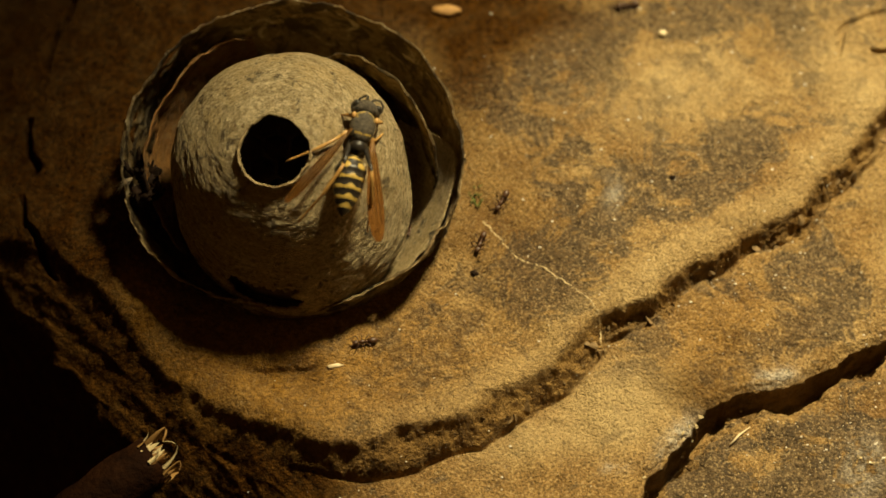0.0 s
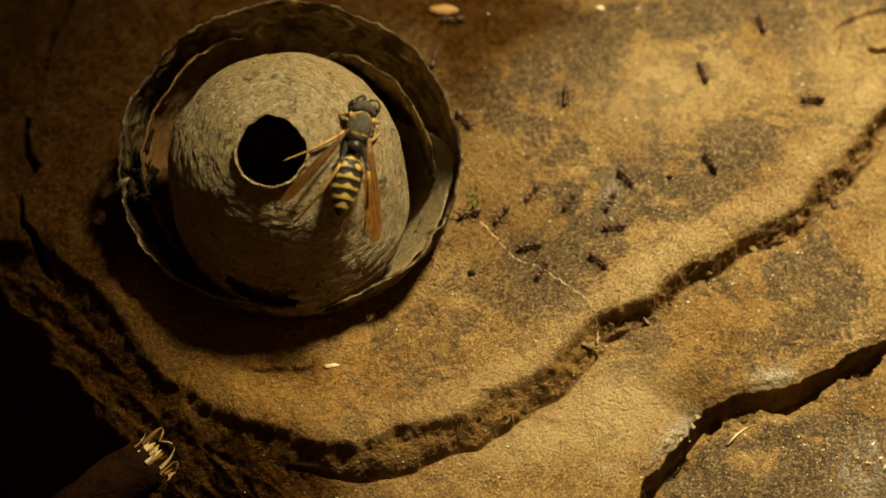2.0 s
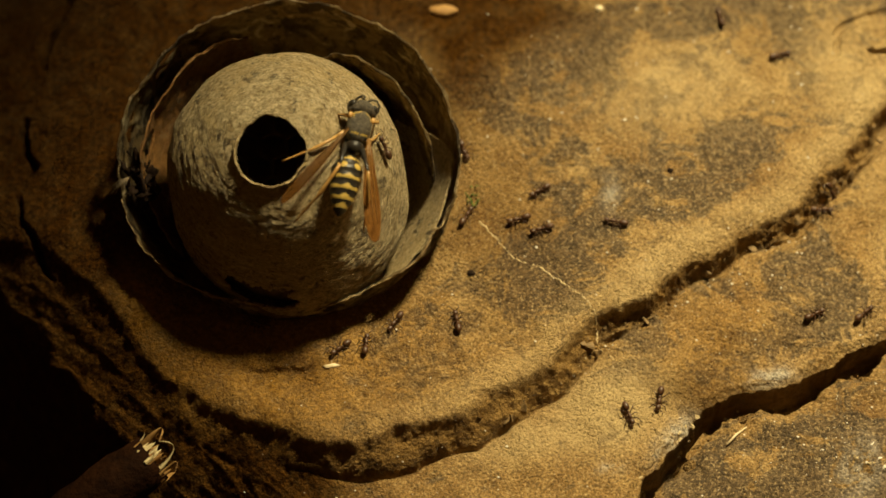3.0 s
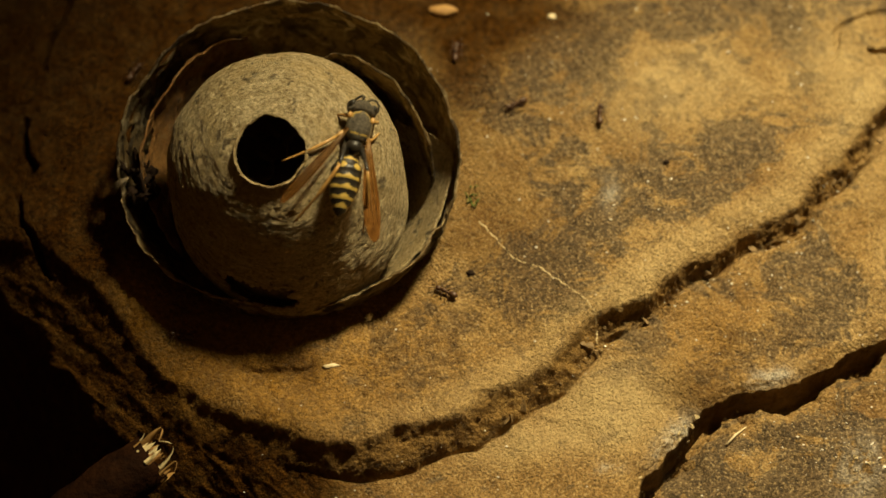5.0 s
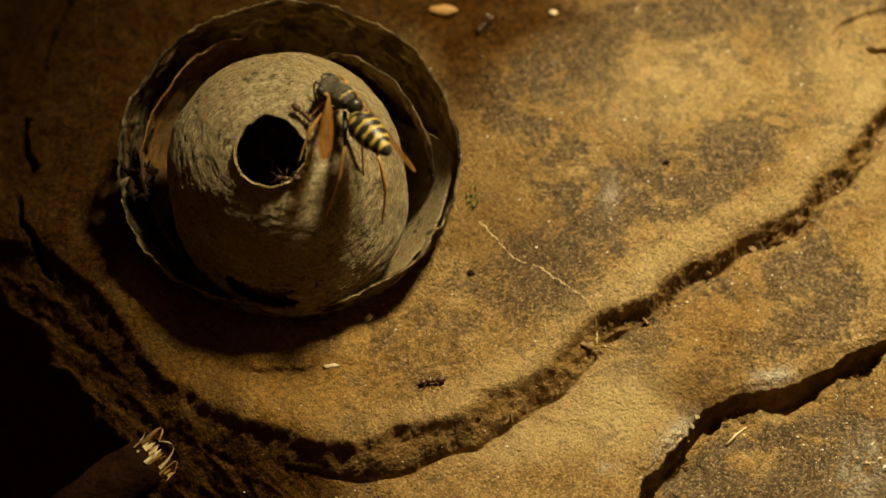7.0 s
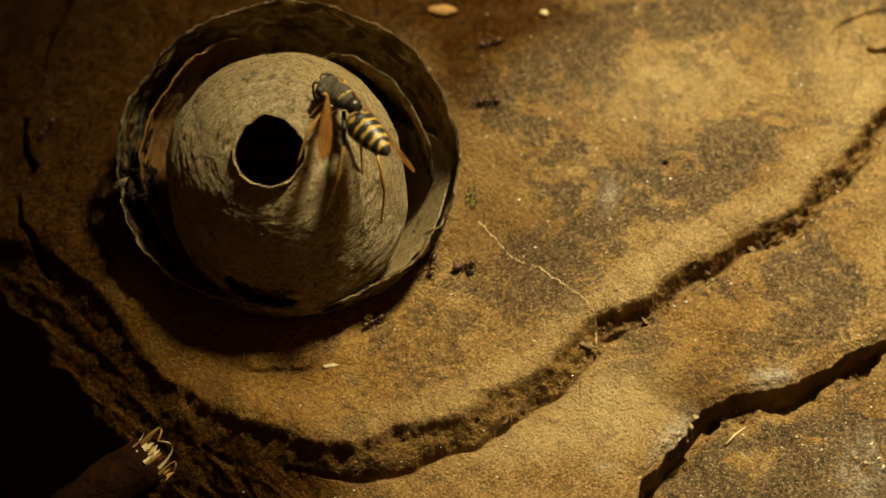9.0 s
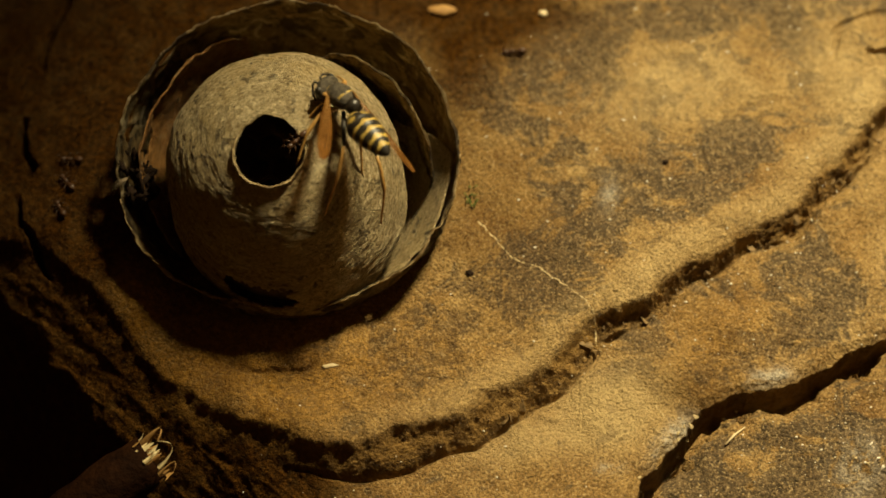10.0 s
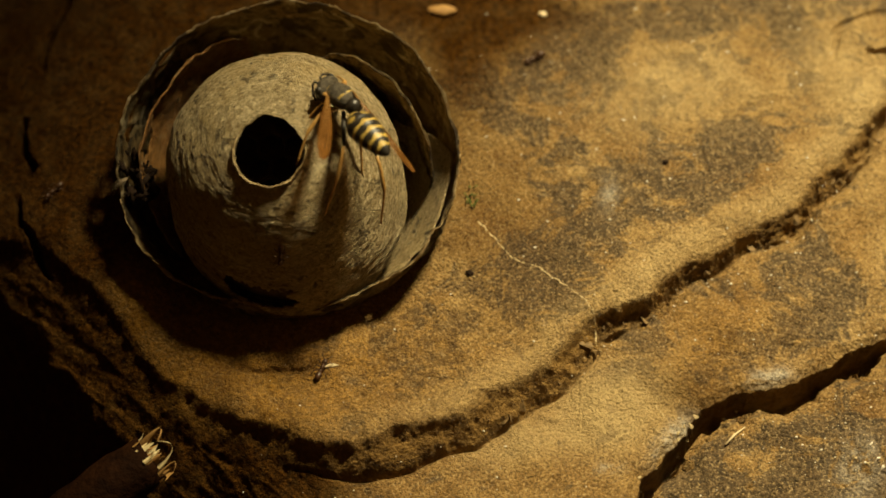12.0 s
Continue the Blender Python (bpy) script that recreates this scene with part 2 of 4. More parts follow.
# lip of the upper bed of stone, from beyond one side round below the nest to the other
LIP = [(130, 75), (75, 33), (58.0, 21.5), (55.8, 19.7), (51.6, 13.7), (47.6, 10.0), (45.2, 6.2), (42.9, 4.6), (37.7, 2.1), (33.6, -0.7),
       (29.5, -3.9), (25.1, -6.7), (19.4, -9.9), (16.5, -12.6), (13.6, -15.7), (8.0, -19.5), (2.5, -22.9), (-3.0, -25.1),
       (-8.5, -26.6), (-13.9, -27.0), (-19.4, -25.5), (-25.0, -24.0), (-29.2, -21.4), (-33.5, -18.0), (-37.3, -13.4),
       (-41.9, -7.9), (-46.5, -3.1), (-49.9, 0.1), (-56, 3.0), (-75, 10), (-130, 30)]
CRACK = [(120, 12), (75, -6), (55.6, -12.2), (52.0, -13.8), (46.1, -17.7), (41.1, -18.8), (35.3, -20.7), (31.4, -23.4), (29.8, -26.0),
         (26.5, -29.7), (25.1, -32.1), (20, -45), (14, -90)]
SIDE_CRACKS = [[(-51.0, 42), (-51.4, 37.9), (-52.3, 32.5), (-53.4, 28.0)], [(-54.9, 21.9), (-55.4, 20.2), (-54.1, 15.9), (-53.3, 12.9), (-53.7, 10.8)],
               [(-55.1, 10.0), (-53.7, 5.0), (-51.8, 0.9), (-48.5, -3.9)], [(60.0, 28.6), (58.3, 28.9), (57.3, 29.3), (56.6, 30.4)], [(60.7, 36.5), (55.7, 35.7), (52.4, 32.5), (51.2, 28.0)], [(-25.6, -17.1), (-19.0, -16.9), (-14.6, -15.6)]]
NEST = Vector((-19.44, 9.36, -0.03))


def shape(x, y):
    """Height of the rock in mm, and how broken, stained, bare, rusty and painted with shade it is."""
    wx, wy = x + 1.3 * fbm(x, y, 5.0, 3, 0.42), y + 1.3 * fbm(x + 50, y, 5.0, 3, 0.42)
    d, _ = line_distance(wx, wy, LIP)
    ring = LIP + [(-600, 300), (-600, 900), (600, 900), (600, 300)]
    s = np.where(within(wx, wy, ring), -d, d)
    # upper bed: a shallow hollow round the nest, rising to a worn lip
    r = np.hypot(x - NEST.x, y - NEST.y)
    z = 1.6 * fbm(x, y, 26, 4) * (1 - 0.85 * np.exp(-(r / 29) ** 6)) + 0.5 * fbm(x + 9, y, 5, 5, 0.55) + 0.16 * fbm(x, y + 3, 1.1, 3, 0.7)
    z += -1.2 * np.exp(-(r / 17) ** 4) + 1.2 * np.exp(-(np.minimum(s, 0) / 6.0) ** 2) * step(-s, -1.0, 0.5)
    z += -0.0022 * np.clip(y - 12, 0, 60) ** 2 - 0.009 * np.clip(-x - 36, 0, 26) ** 2
    low_left = step(-x, 7, 23)
    worn = step(-x, -23, -13) * (1 - low_left)     # here the step is worn round, without broken ledges
    face = 2.3 + 1.1 * fbm(x, y, 9, 3) * (1 - 0.6 * worn) + 0.9 * step(-x, -23, -10)
    broken = fbm(0.8 * x + 0.6 * y, 1.8 * (0.8 * y - 0.6 * x), 4.6, 3, 0.45)
    jag = 1.0 * np.floor(broken * 6) / 6 * (1 - low_left) * np.clip(1 - s / face, 0, 1)
    cliff = step(s + 1.7 * (1 - worn) * jag + (0.5 - 0.3 * worn) * fbm(x, y + 40, 1.3, 3, 0.6) * (1 - low_left), 0.0, (face - 0.5) * (1 + 5.5 * low_left))
    rounded = np.clip((s + 1.7 + 0.5 * fbm(x, y + 40, 2.0, 4, 0.6)) / (face + 1.5), 0, 1) ** 2
    drop = 0.7 * step(s, -3.2, 0.6) * (1 - worn) + 0.65 * low_left * np.clip(s - 0.3, 0, 15)
    drop += (1.95 + 1.2 * low_left) * cliff * (1 - worn) + 3.4 * rounded * worn
    rag = step(s, -0.2, 0.6) * (1 - step(s, face - 0.5, face + 0.1)) * (1 - 0.7 * low_left)
    z -= drop
    z += rag * (1.3 - 0.85 * worn) * (fbm(0.8 * x + 0.6 * y, 2.2 * (0.8 * y - 0.6 * x), 2.2, 4, 0.62))
    lower = step(s, face - 0.4, face + 0.6)
    z += lower * 0.9 * fbm(x + 31, y + 5, 14, 4)
    # undercut seam at the foot of the step
    seam = (1 - low_left) * np.exp(-((s - face) / 0.24) ** 2) * step(fbm(x, y, 7, 3), -0.35, 0.05)
    z -= 0.7 * seam
    # long open crack across the lower bed
    cx, cy = x + 1.5 * fbm(x, y + 70, 4, 5), y + 1.5 * fbm(x + 70, y, 4, 5)
    dc, at = line_distance(cx, cy, CRACK)
    half = 0.62 + 0.85 * np.exp(-((x - 40) / 6) ** 2) + 1.5 * np.abs(fbm(x + 4, y, 7, 3)) + 0.35 * fbm(x, y, 1.2, 3, 0.7)
    beyond = within(cx, cy, CRACK + [(600, -90), (600, 12)])
    z -= np.where(beyond, 0.8, 0) * lower
    z -= 6.0 * (1 - step(dc, half * 0.55, half)) + 0.8 * (1 - step(dc, half, half + 1.6))
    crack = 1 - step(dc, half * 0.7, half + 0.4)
    for line, deep in zip(SIDE_CRACKS, (2.2, 2.2, 2.2, 2.4, 0.6, 0.5)):
        dl, al = line_distance(cx, cy, line)
        z -= 1.4 * deep * (1 - step(dl, 0.2, 0.65)) * np.clip(4 * al, 0, 1) * np.clip(4 * (1 - al), 0, 1)
    # ledges that fall away at the dark end
    ledge = (x + 43.6) * 0.82 + (y + 19.0) * 0.57 + 2.5 * fbm(x, y, 8, 4)
    z -= 32.0 * step(-ledge, 0.0, 11.0) * low_left
    z += 0.5 * np.exp(-(ledge / 1.0) ** 2) * low_left
    z += 1.1 * low_left * lower * fbm(x, y, 7, 5, 0.52)
    u, w = 0.77 * x - 0.64 * y, 0.64 * x + 0.77 * y
    z += 2.2 * low_left * lower * (0.22 - np.abs(fbm(u * 0.2, w, 5, 4, 0.55)))
    # colour of the weathering, with shade of recesses and of the dark left painted in
    lumps = fbm(x, y, 16, 5, 0.6)

    def patch(px, py, sx, sy, turn=0.0):
        a = radians(turn)
        u, w = (x - px) * math.cos(a) + (y - py) * math.sin(a), -(x - px) * math.sin(a) + (y - py) * math.cos(a)
        return np.exp(-(u / sx) ** 2 - (w / sy) ** 2)

    stain = np.clip(0.55 * step(lumps, 0.05, 0.4), 0, 1)
    for p in ((22, 7, 14, 4.5, 12), (34, 10, 7, 3, 40), (8, -6.5, 5.5, 5, 30), (45, -4, 10, 6, 35), (32, -9, 9, 4, 35), (28, 9, 4, 3, 0), (50, -25, 16, 8, 25), (40, -29, 8, 5, 0),
              (44, 17, 4, 6, 60), (6, 26, 9, 5, 0), (15, 33, 8, 4, 0), (24, -15, 4, 3, 30), (38, -10, 12, 5, 35), (50, 0, 6, 4, 30), (-5, 38, 20, 6, 0), (-2, -12, 6, 4, 0), (48.5, 25, 1.8, 7, -20), (52, 39, 9, 4, 10), (38, 38, 9, 3.5, 0), (27, 37, 7, 3, 0), (49, -6, 9, 4, 30), (52, -27, 10, 6, 20), (46, -30, 14, 7, 20), (56, -22, 8, 5, 20), (33, 10, 8, 3.5, 35), (51, -3, 8, 3.5, 30), (36, -12, 7, 3, 25), (8, -4, 5, 4, 20)):
        stain = stain + patch(*p) * (0.85 + 1.7 * lumps)
    stain = stain + 0.6 * patch(48, -29, 16, 7, 20)
    bare = 1.6 * patch(21, -20.5, 6.5, 4.5, 20) + 0.7 * patch(52, 27, 6, 8, 0) + patch(30, 24, 9, 6, 20) * 0.7 + patch(9, -25, 6, 2.5, 20) * 0.7
    bare = bare + 0.42 * np.exp(-((s + 2.0) / 2.2) ** 2) * step(x, -24, 8)
    # mostly shade painted dark: left end, low slope, trench and top; the rest rusty stone
    rust_shade = 0.34 * patch(7, 4, 8, 13, 10) + 1.1 * low_left * lower + 1.5 * patch(-48, 18, 21, 34, 0) + 1.3 * patch(-26, 39, 26, 10, 0) + 0.8 * patch(3, 28, 6, 14, -20) + 0.9 * patch(9, 37, 13, 6, 0) + 2.4 * patch(-52, -17, 15, 18, 0) + 1.1 * patch(-24, -28.5, 11, 5, -8) + 0.5 * patch(31, -18, 5, 3, 0)
    warm = 1.0 * patch(-36.5, -8, 5, 10, 35) + 1.2 * patch(-24, -18, 15, 10, 0) + 0.4 * patch(0, -14, 12, 8, 0) + 0.5 * patch(34, -12, 10, 6, 30) + 0.5 * patch(-34, 2, 5, 14, 0)
    # lit strip left of the nest, painted by lifting the dark tone there
    rust_shade = rust_shade * (1 - 0.85 * patch(-37.5, -7, 4.5, 9, 35))
    lichen = 1.5 * patch(40.5, -16.6, 3.0, 1.3, 20) + 1.7 * patch(28.6, -24.9, 1.5, 3.4, -35) + 0.9 * patch(20.3, -28.6, 1.6, 0.8, 10) + patch(51, -28, 2.5, 3.5, -20) + 0.7 * patch(21.5, 8, 1.2, 2.2, 0)
    # broken stone plus painted shade: upper step face, crack inside and low slope
    raw_shade = np.clip(rag * (1 - 0.65 * (1 - worn) * step(s, 0.35 * face, 0.85 * face)) + 0.8 * crack + 0.9 * low_left * lower, 0, 1)
    return z, {"stain": np.clip(stain, 0, 1), "bare": np.clip(bare, 0, 1), "rust_shade": np.clip(rust_shade, 0, 1), "lichen": np.clip(lichen, 0, 1), "warm": np.clip(warm, 0, 1), "raw_shade": raw_shade}


def graded(low, high, fine, reach):
    """Grid lines: even between low and high, ever wider out to reach."""
    inner = list(np.arange(low, high + fine / 2, fine))
    out, gap, at = [], fine, 0.0
    while at < reach:
        gap *= 1.25
        at += gap
        out.append(at)
    return np.array([low - a for a in reversed(out)] + inner + [high + a for a in out])


def rock():
    xs, ys = graded(-61, 62, 0.15, 2500), graded(-39, 46, 0.15, 2500)
    gx, gy = np.meshgrid(xs, ys)
    z, marks = shape(gx, gy)
    co = np.stack([gx, gy, z], -1).reshape(-1, 3) * MM
    w, h = len(xs), len(ys)
    i = (np.arange(h - 1)[:, None] * w + np.arange(w - 1)).ravel()
    quads = np.stack([i, i + 1, i + w + 1, i + w], -1)
    me = bpy.data.meshes.new("ground")
    me.vertices.add(len(co))
    me.vertices.foreach_set("co", co.ravel())
    me.loops.add(quads.size)
    me.loops.foreach_set("vertex_index", quads.ravel().astype(np.int32))
    me.polygons.add(len(quads))
    me.polygons.foreach_set("loop_start", np.arange(0, quads.size, 4, dtype=np.int32))
    me.update(calc_edges=True)
    me.shade_smooth()
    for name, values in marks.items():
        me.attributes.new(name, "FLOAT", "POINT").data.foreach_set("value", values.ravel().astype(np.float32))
    flat = marks["raw_shade"].ravel()[quads].mean(1) > 0.45
    me.polygons.foreach_set("use_smooth", ~flat)
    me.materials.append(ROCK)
    return tagged(new("ground", me), "ochre weathered sandstone in stepped, cracked beds", "rock", kind="structure")


GROUND = rock()


HX, HY = np.arange(-90, 90.1, 0.4), np.arange(-60, 80.1, 0.4)
HEIGHTS = shape(*np.meshgrid(HX, HY))[0]


def rock_z(x, y):
    """Height of the rock at a place, in mm."""
    u, v = (min(max(x, -89), 89) + 90) / 0.4, (min(max(y, -59), 79) + 60) / 0.4
    i, j = int(u), int(v)
    u, v = u - i, v - j
    h = HEIGHTS
    return float((h[j, i] * (1 - u) + h[j, i + 1] * u) * (1 - v) + (h[j + 1, i] * (1 - u) + h[j + 1, i + 1] * u) * v)


# ---- the nest ----
TIP = Matrix.Rotation(radians(18), 4, "X")     # the nest hangs plumb, the rock slopes
NEST_POSE = Matrix.Translation(NEST * MM) @ TIP
DOME_C, DOME_R = 9.5, 14.6


def shell_point(radius, a, u, crumple=1.0):
    """A place on a shell, with the lumps of the paper, and its height and centre."""
    r, z, cx, cy = radius(a, u)
    p = Vector((cx + r * math.cos(a), cy + r * math.sin(a), z))
    q = Vector((p.x * 0.5, p.y * 0.5, p.z * 1.5))
    rough = 0.34 * crumple * noise.fractal(p * 0.16 * crumple ** 0.5, 1.0, 2.0, 3) + (0.02 + 0.11 * crumple) * noise.fractal(q, 0.8, 2.0, 3)
    rough += 0.07 * (0.5 - abs(noise.noise(q * 2.3 + Vector((5, 1, 2))))) + 0.05 * noise.noise(q * 4.7)
    return p + Vector((0.7 * math.cos(a), 0.7 * math.sin(a), 0.6)) * rough, (z, cx, cy)


def fibres(name, radius, count, seed, material, parent, low, high, size, label, keep=None):
    """Loose pulp fibres that lie on a shell, roughly along its rings."""
    rng, pieces = random.Random(seed), []
    while len(pieces) < count:
        a, u = rng.uniform(0, 2 * math.pi), low + (high - low) * rng.random() ** 0.8
        if keep and not keep(math.degrees(a), u):
            continue
        da, du = rng.uniform(0.3, 1.0) * size, rng.gauss(0, 0.006)
        pts = []
        for t in (0, 0.5, 1):
            p, _ = shell_point(radius, a + da * (t - 0.5), min(max(u + du * (t - 0.5), 0), 1))
            out = (p - Vector((0, 0, 8))).normalized()
            pts.append(p + out * (0.005 + 0.02 * rng.random()))
        w = rng.uniform(0.012, 0.032)
        pieces.append(tube(pts, [w * 0.5, w, w * 0.4], 4))
    return tagged(mesh_object(name, *joined(pieces), material, parent, label=label), kind="stuff")


def shell(name, radius, nt, nu, thick, material, parent, start=0.0, sweep=360.0, cut=None, label="", crumple=1.0):
    """A thin paper shell. radius(a, u) gives r, z and the centre's x, y in mm for the angle a and the height u from 0 to 1; cut(a, u) is true where it is torn away."""
    closed = sweep >= 360
    cols = nt if closed else nt + 1
    verts, faces = [], []
    for side in (0, 1):
        for j in range(nu + 1):
            for i in range(cols):
                a = radians(start + sweep * i / nt)
                p, (z, cx, cy) = shell_point(radius, a, j / nu, crumple)
                if side:
                    q = Vector((cx, cy, min(z, DOME_C)))
                    p += (q - p).normalized() * thick
                verts.append(p)
    layer = (nu + 1) * cols
    kept = set()
    for j in range(nu):
        for i in range(nt):
            if not (cut and cut(start + sweep * (i + 0.5) / nt, (j + 0.5) / nu)):
                kept.add((j, i))
    for j, i in kept:
        k = (i + 1) % cols
        a, b, c, d = j * cols + i, j * cols + k, (j + 1) * cols + k, (j + 1) * cols + i
        faces.append((a, b, c, d))
        faces.append((d + layer, c + layer, b + layer, a + layer))
        for (dj, di), (p, q) in (((-1, 0), (a, b)), ((1, 0), (c, d)), ((0, -1), (d, a)), ((0, 1), (b, c))):
            other = (j + dj, (i + di) % nt if closed else i + di)
            if other not in kept:
                faces.append((q, p, p + layer, q + layer))
    return mesh_object(name, verts, faces, material, parent, label=label)


def wobble(a, seed, size=1.0):
    return size * noise.fractal(Vector((2.2 * math.cos(a), 2.2 * math.sin(a), seed)), 1.0, 2.0, 5)


def build_nest():
    nest = tagged(new("wasp_nest"), "grey paper wasp nest with round entrance inside torn cup", "wasp nest")
    nest.matrix_world = NEST_POSE

    def dome(a, u):
        hole = 4.45 + wobble(a, 3.0, 0.28) + 0.45 * math.exp(-((math.degrees(a) - 100) / 14) ** 2)
        end = math.asin(min(0.9, hole / DOME_R))
        b = radians(118) + (end - radians(118)) * min(u / 0.94, 1)
        collar = max(0.0, (u - 0.94) / 0.06)
        r, z = DOME_R * math.sin(b), DOME_C + DOME_R * math.cos(b)
        r += 3.6 * max(0.0, -math.sin(a - 0.22)) ** 1.5 * float(step(np.array(math.degrees(b)), 51, 96))
        z += 0.7 * collar * (1 + wobble(a, 8.0, 0.6))
        r -= 0.3 * collar
        return r, z, -0.72 * u * u, -0.95 * u * u

    def dome_cut(a, u):
        a = (a + 180) % 360 - 180
        return (abs(a + 100 + 1.5 * math.sin(u * 70)) < 15.5 + 1.5 * math.sin(u * 110) and 0.30 < u + 0.006 * math.sin(a * 0.9) + 0.004 * math.sin(a * 2.3) < 0.415)

    shell("inner_envelope", dome, 560, 280, 0.3, PAPER, nest, cut=dome_cut, label="grey paper dome with a ragged round entrance")

    # added shell, no known nest layer: blocks light between entrance and torn hole
    def light_stop(a, u):
        r, z, cx, cy = dome(a, 0.12 + 0.5 * u)
        return r - 1.7, z, cx, cy

    shell("light_stop_shell", light_stop, 80, 40, 0.25, COMB_PAPER, nest, start=-150, sweep=100, label="dark added shell that stops light behind the torn hole")

    # thin pale lip that curls out round the entrance, torn away in places
    lip_rng = random.Random(23)
    for k in range(16):
        a0, a1 = radians(132 + 14.5 * k), radians(132 + 14.5 * (k + 1.05))
        verts, faces, n = [], [], 9
        tall = (0.34 if 2 < k < 12 else 0.16) * (0.25 if k in (0, 1, 5, 8, 12, 15) else 1.0) * lip_rng.uniform(0.7, 1.2)
        for i in range(n + 1):
            a = a0 + (a1 - a0) * i / n
            p, _ = shell_point(dome, a, 1.0)
            h = tall * (0.75 + 0.5 * noise.fractal(Vector((7 * math.cos(a), 7 * math.sin(a), 4.0)), 0.8, 2.0, 3))
            out = Vector((math.cos(a), math.sin(a), 0))
            for d, up in ((0.0, -0.25), (0.02, 0.0), (0.10, 0.6 * h), (0.34 * h + 0.1, h), (0.34 * h + 0.2, h - 0.05), (0.16, 0.0)):
                verts.append(p + out * d + Vector((0, 0, up)))
        for i in range(n):
            faces += [(6 * i + j, 6 * i + (j + 1) % 6, 6 * i + 6 + (j + 1) % 6, 6 * i + 6 + j) for j in range(6)]
        faces += [tuple(range(6))[::-1], tuple(range(6 * n, 6 * n + 6))]
        mesh_object("entrance_lip", verts, faces, LIP_PAPER, nest)

    def whole(a, u):
        return not dome_cut(a, u)
    fibres("fleck_felt", dome, 520, 4, DARK_FIBRE, nest, 0.25, 0.97, 0.07, "dark wood flecks felted into the paper", whole)

    def cup(a, u):
        deg = math.degrees(a) % 360
        top = 10.0 + 0.5 * max(0.0, -math.sin(a)) ** 2 + wobble(a, 1.0, 0.9) + 0.25 * math.sin(deg * 0.35) + 0.35 * noise.fractal(Vector((9 * math.cos(a), 9 * math.sin(a), 2.0)), 0.8, 2.0, 4)
        rx, ry = 20.6, 19.3
        r = 1 / math.hypot(math.cos(a) / rx, math.sin(a) / ry)
        z = -9 + (top + 9) * u
        r *= 0.70 + 0.33 * math.sin(u * 1.75) ** 0.8
        r *= 1 - 0.045 * max(0.0, (u - 0.86) / 0.14) ** 1.5 * max(0.0, -math.sin(a + 0.35) - 0.35)     # the rim curls in at the front
        r *= 1 + 0.05 * max(0.0, (u - 0.82) / 0.18) * math.exp(-((deg - 218) / 24) ** 2)
        return r, z, 0.4, 1.7

    def cup_cut(a, u):
        a = a % 360
        holes = ((162, 0.80, 5, 0.05), (150, 0.88, 4, 0.04), (170, 0.72, 4, 0.05), (138, 0.83, 6, 0.04), (306, 0.93, 2, 0.02), (180, 0.86, 3, 0.03), (156, 0.92, 2.5, 0.035), (144, 0.76, 4, 0.03), (175, 0.93, 2.2, 0.03), (297, 0.90, 1.3, 0.015))
        return any(((a - p) / s) ** 2 + ((u - q) / w) ** 2 < 1 for p, q, s, w in holes)

    shell("outer_envelope", cup, 460, 130, 0.28, OLD_PAPER, nest, cut=cup_cut, crumple=2.1, label="torn brown paper cup round the dome")

    # frayed pale fibre along the torn rim
    rim_rng = random.Random(17)
    for k in range(13, 24):
        a0 = 2 * math.pi * k / 24
        pts, radii = [], []
        for i in range(25):
            p, _ = shell_point(cup, a0 + 2 * math.pi / 24 * i / 24, 1.0, 2.1)
            pts.append(p + Vector((rim_rng.gauss(0, 0.05), rim_rng.gauss(0, 0.05), 0.02 + abs(rim_rng.gauss(0, 0.07)))))
            radii.append(rim_rng.choice((0.015, 0.03, 0.05, 0.09)))
        mesh_object("rim_fray", *tube(pts, radii, 5), FRAY, nest)

    def middle(a, u):
        deg = (math.degrees(a) + 180) % 360 - 180
        fall = max(0.0, 1 - ((deg - 40) / 45) ** 4)
        top = 3 + 8.2 * fall + wobble(a, 5.0, 0.8)
        z = -7 + (top + 7) * u
        return 16.0 * (0.78 + 0.24 * math.sin(u * 1.7)), z, 1.9, -0.6

    shell("middle_envelope", middle, 150, 40, 0.26, OLD_PAPER, nest, start=-4, sweep=88, crumple=2.2, label="half-finished inner paper layer")

    def lining(a, u):
        deg = (math.degrees(a) + 180) % 360 - 180
        edge, _, cx, cy = cup(a, 0.93)
        taper = float(step(np.array(deg), -86, -60)) * float(step(np.array(-deg), -26, -2))
        r0, r1 = 13.6, 14.8 + (edge - 15.6) * taper
        z = -1.0 + (4.0 + 4.6 * taper) * u ** 1.3
        return r0 + (r1 - r0) * u, z, 0.3 * u, -0.5 + 1.9 * u

    shell("lining", lining, 110, 34, 0.26, PAPER, nest, start=-86, sweep=112, crumple=1.6, label="grey paper sheet between dome and cup")

    def flap(a, u):
        deg = math.degrees(a)
        top = 10.0 + wobble(a, 11.0, 1.6) - 0.0016 * (deg - 165) ** 2
        z = -6 + (top + 6) * u
        return 17.8 * (0.76 + 0.25 * math.sin(u * 1.6)), z, 0.2, 1.4

    def flap_cut(a, u):
        return any(((a - p) / s) ** 2 + ((u - q) / w) ** 2 < 1 for p, q, s, w in ((150, 0.86, 5, 0.06), (172, 0.80, 6, 0.05), (190, 0.9, 4, 0.05)))

    shell("inner_flap", flap, 110, 40, 0.24, FLAP_PAPER, nest, start=108, sweep=112, cut=flap_cut, crumple=2.4, label="torn orange-brown paper flap inside the cup")

    # comb of six-sided cells behind the entrance, made wide to block light through the dome
    comb = mesh_object("comb", *ball((0, 0, 7.0), (13.2, 13.2, 0.8), 32, 12), COMB_PAPER, nest, label="comb of six-sided cells, widened to block light")
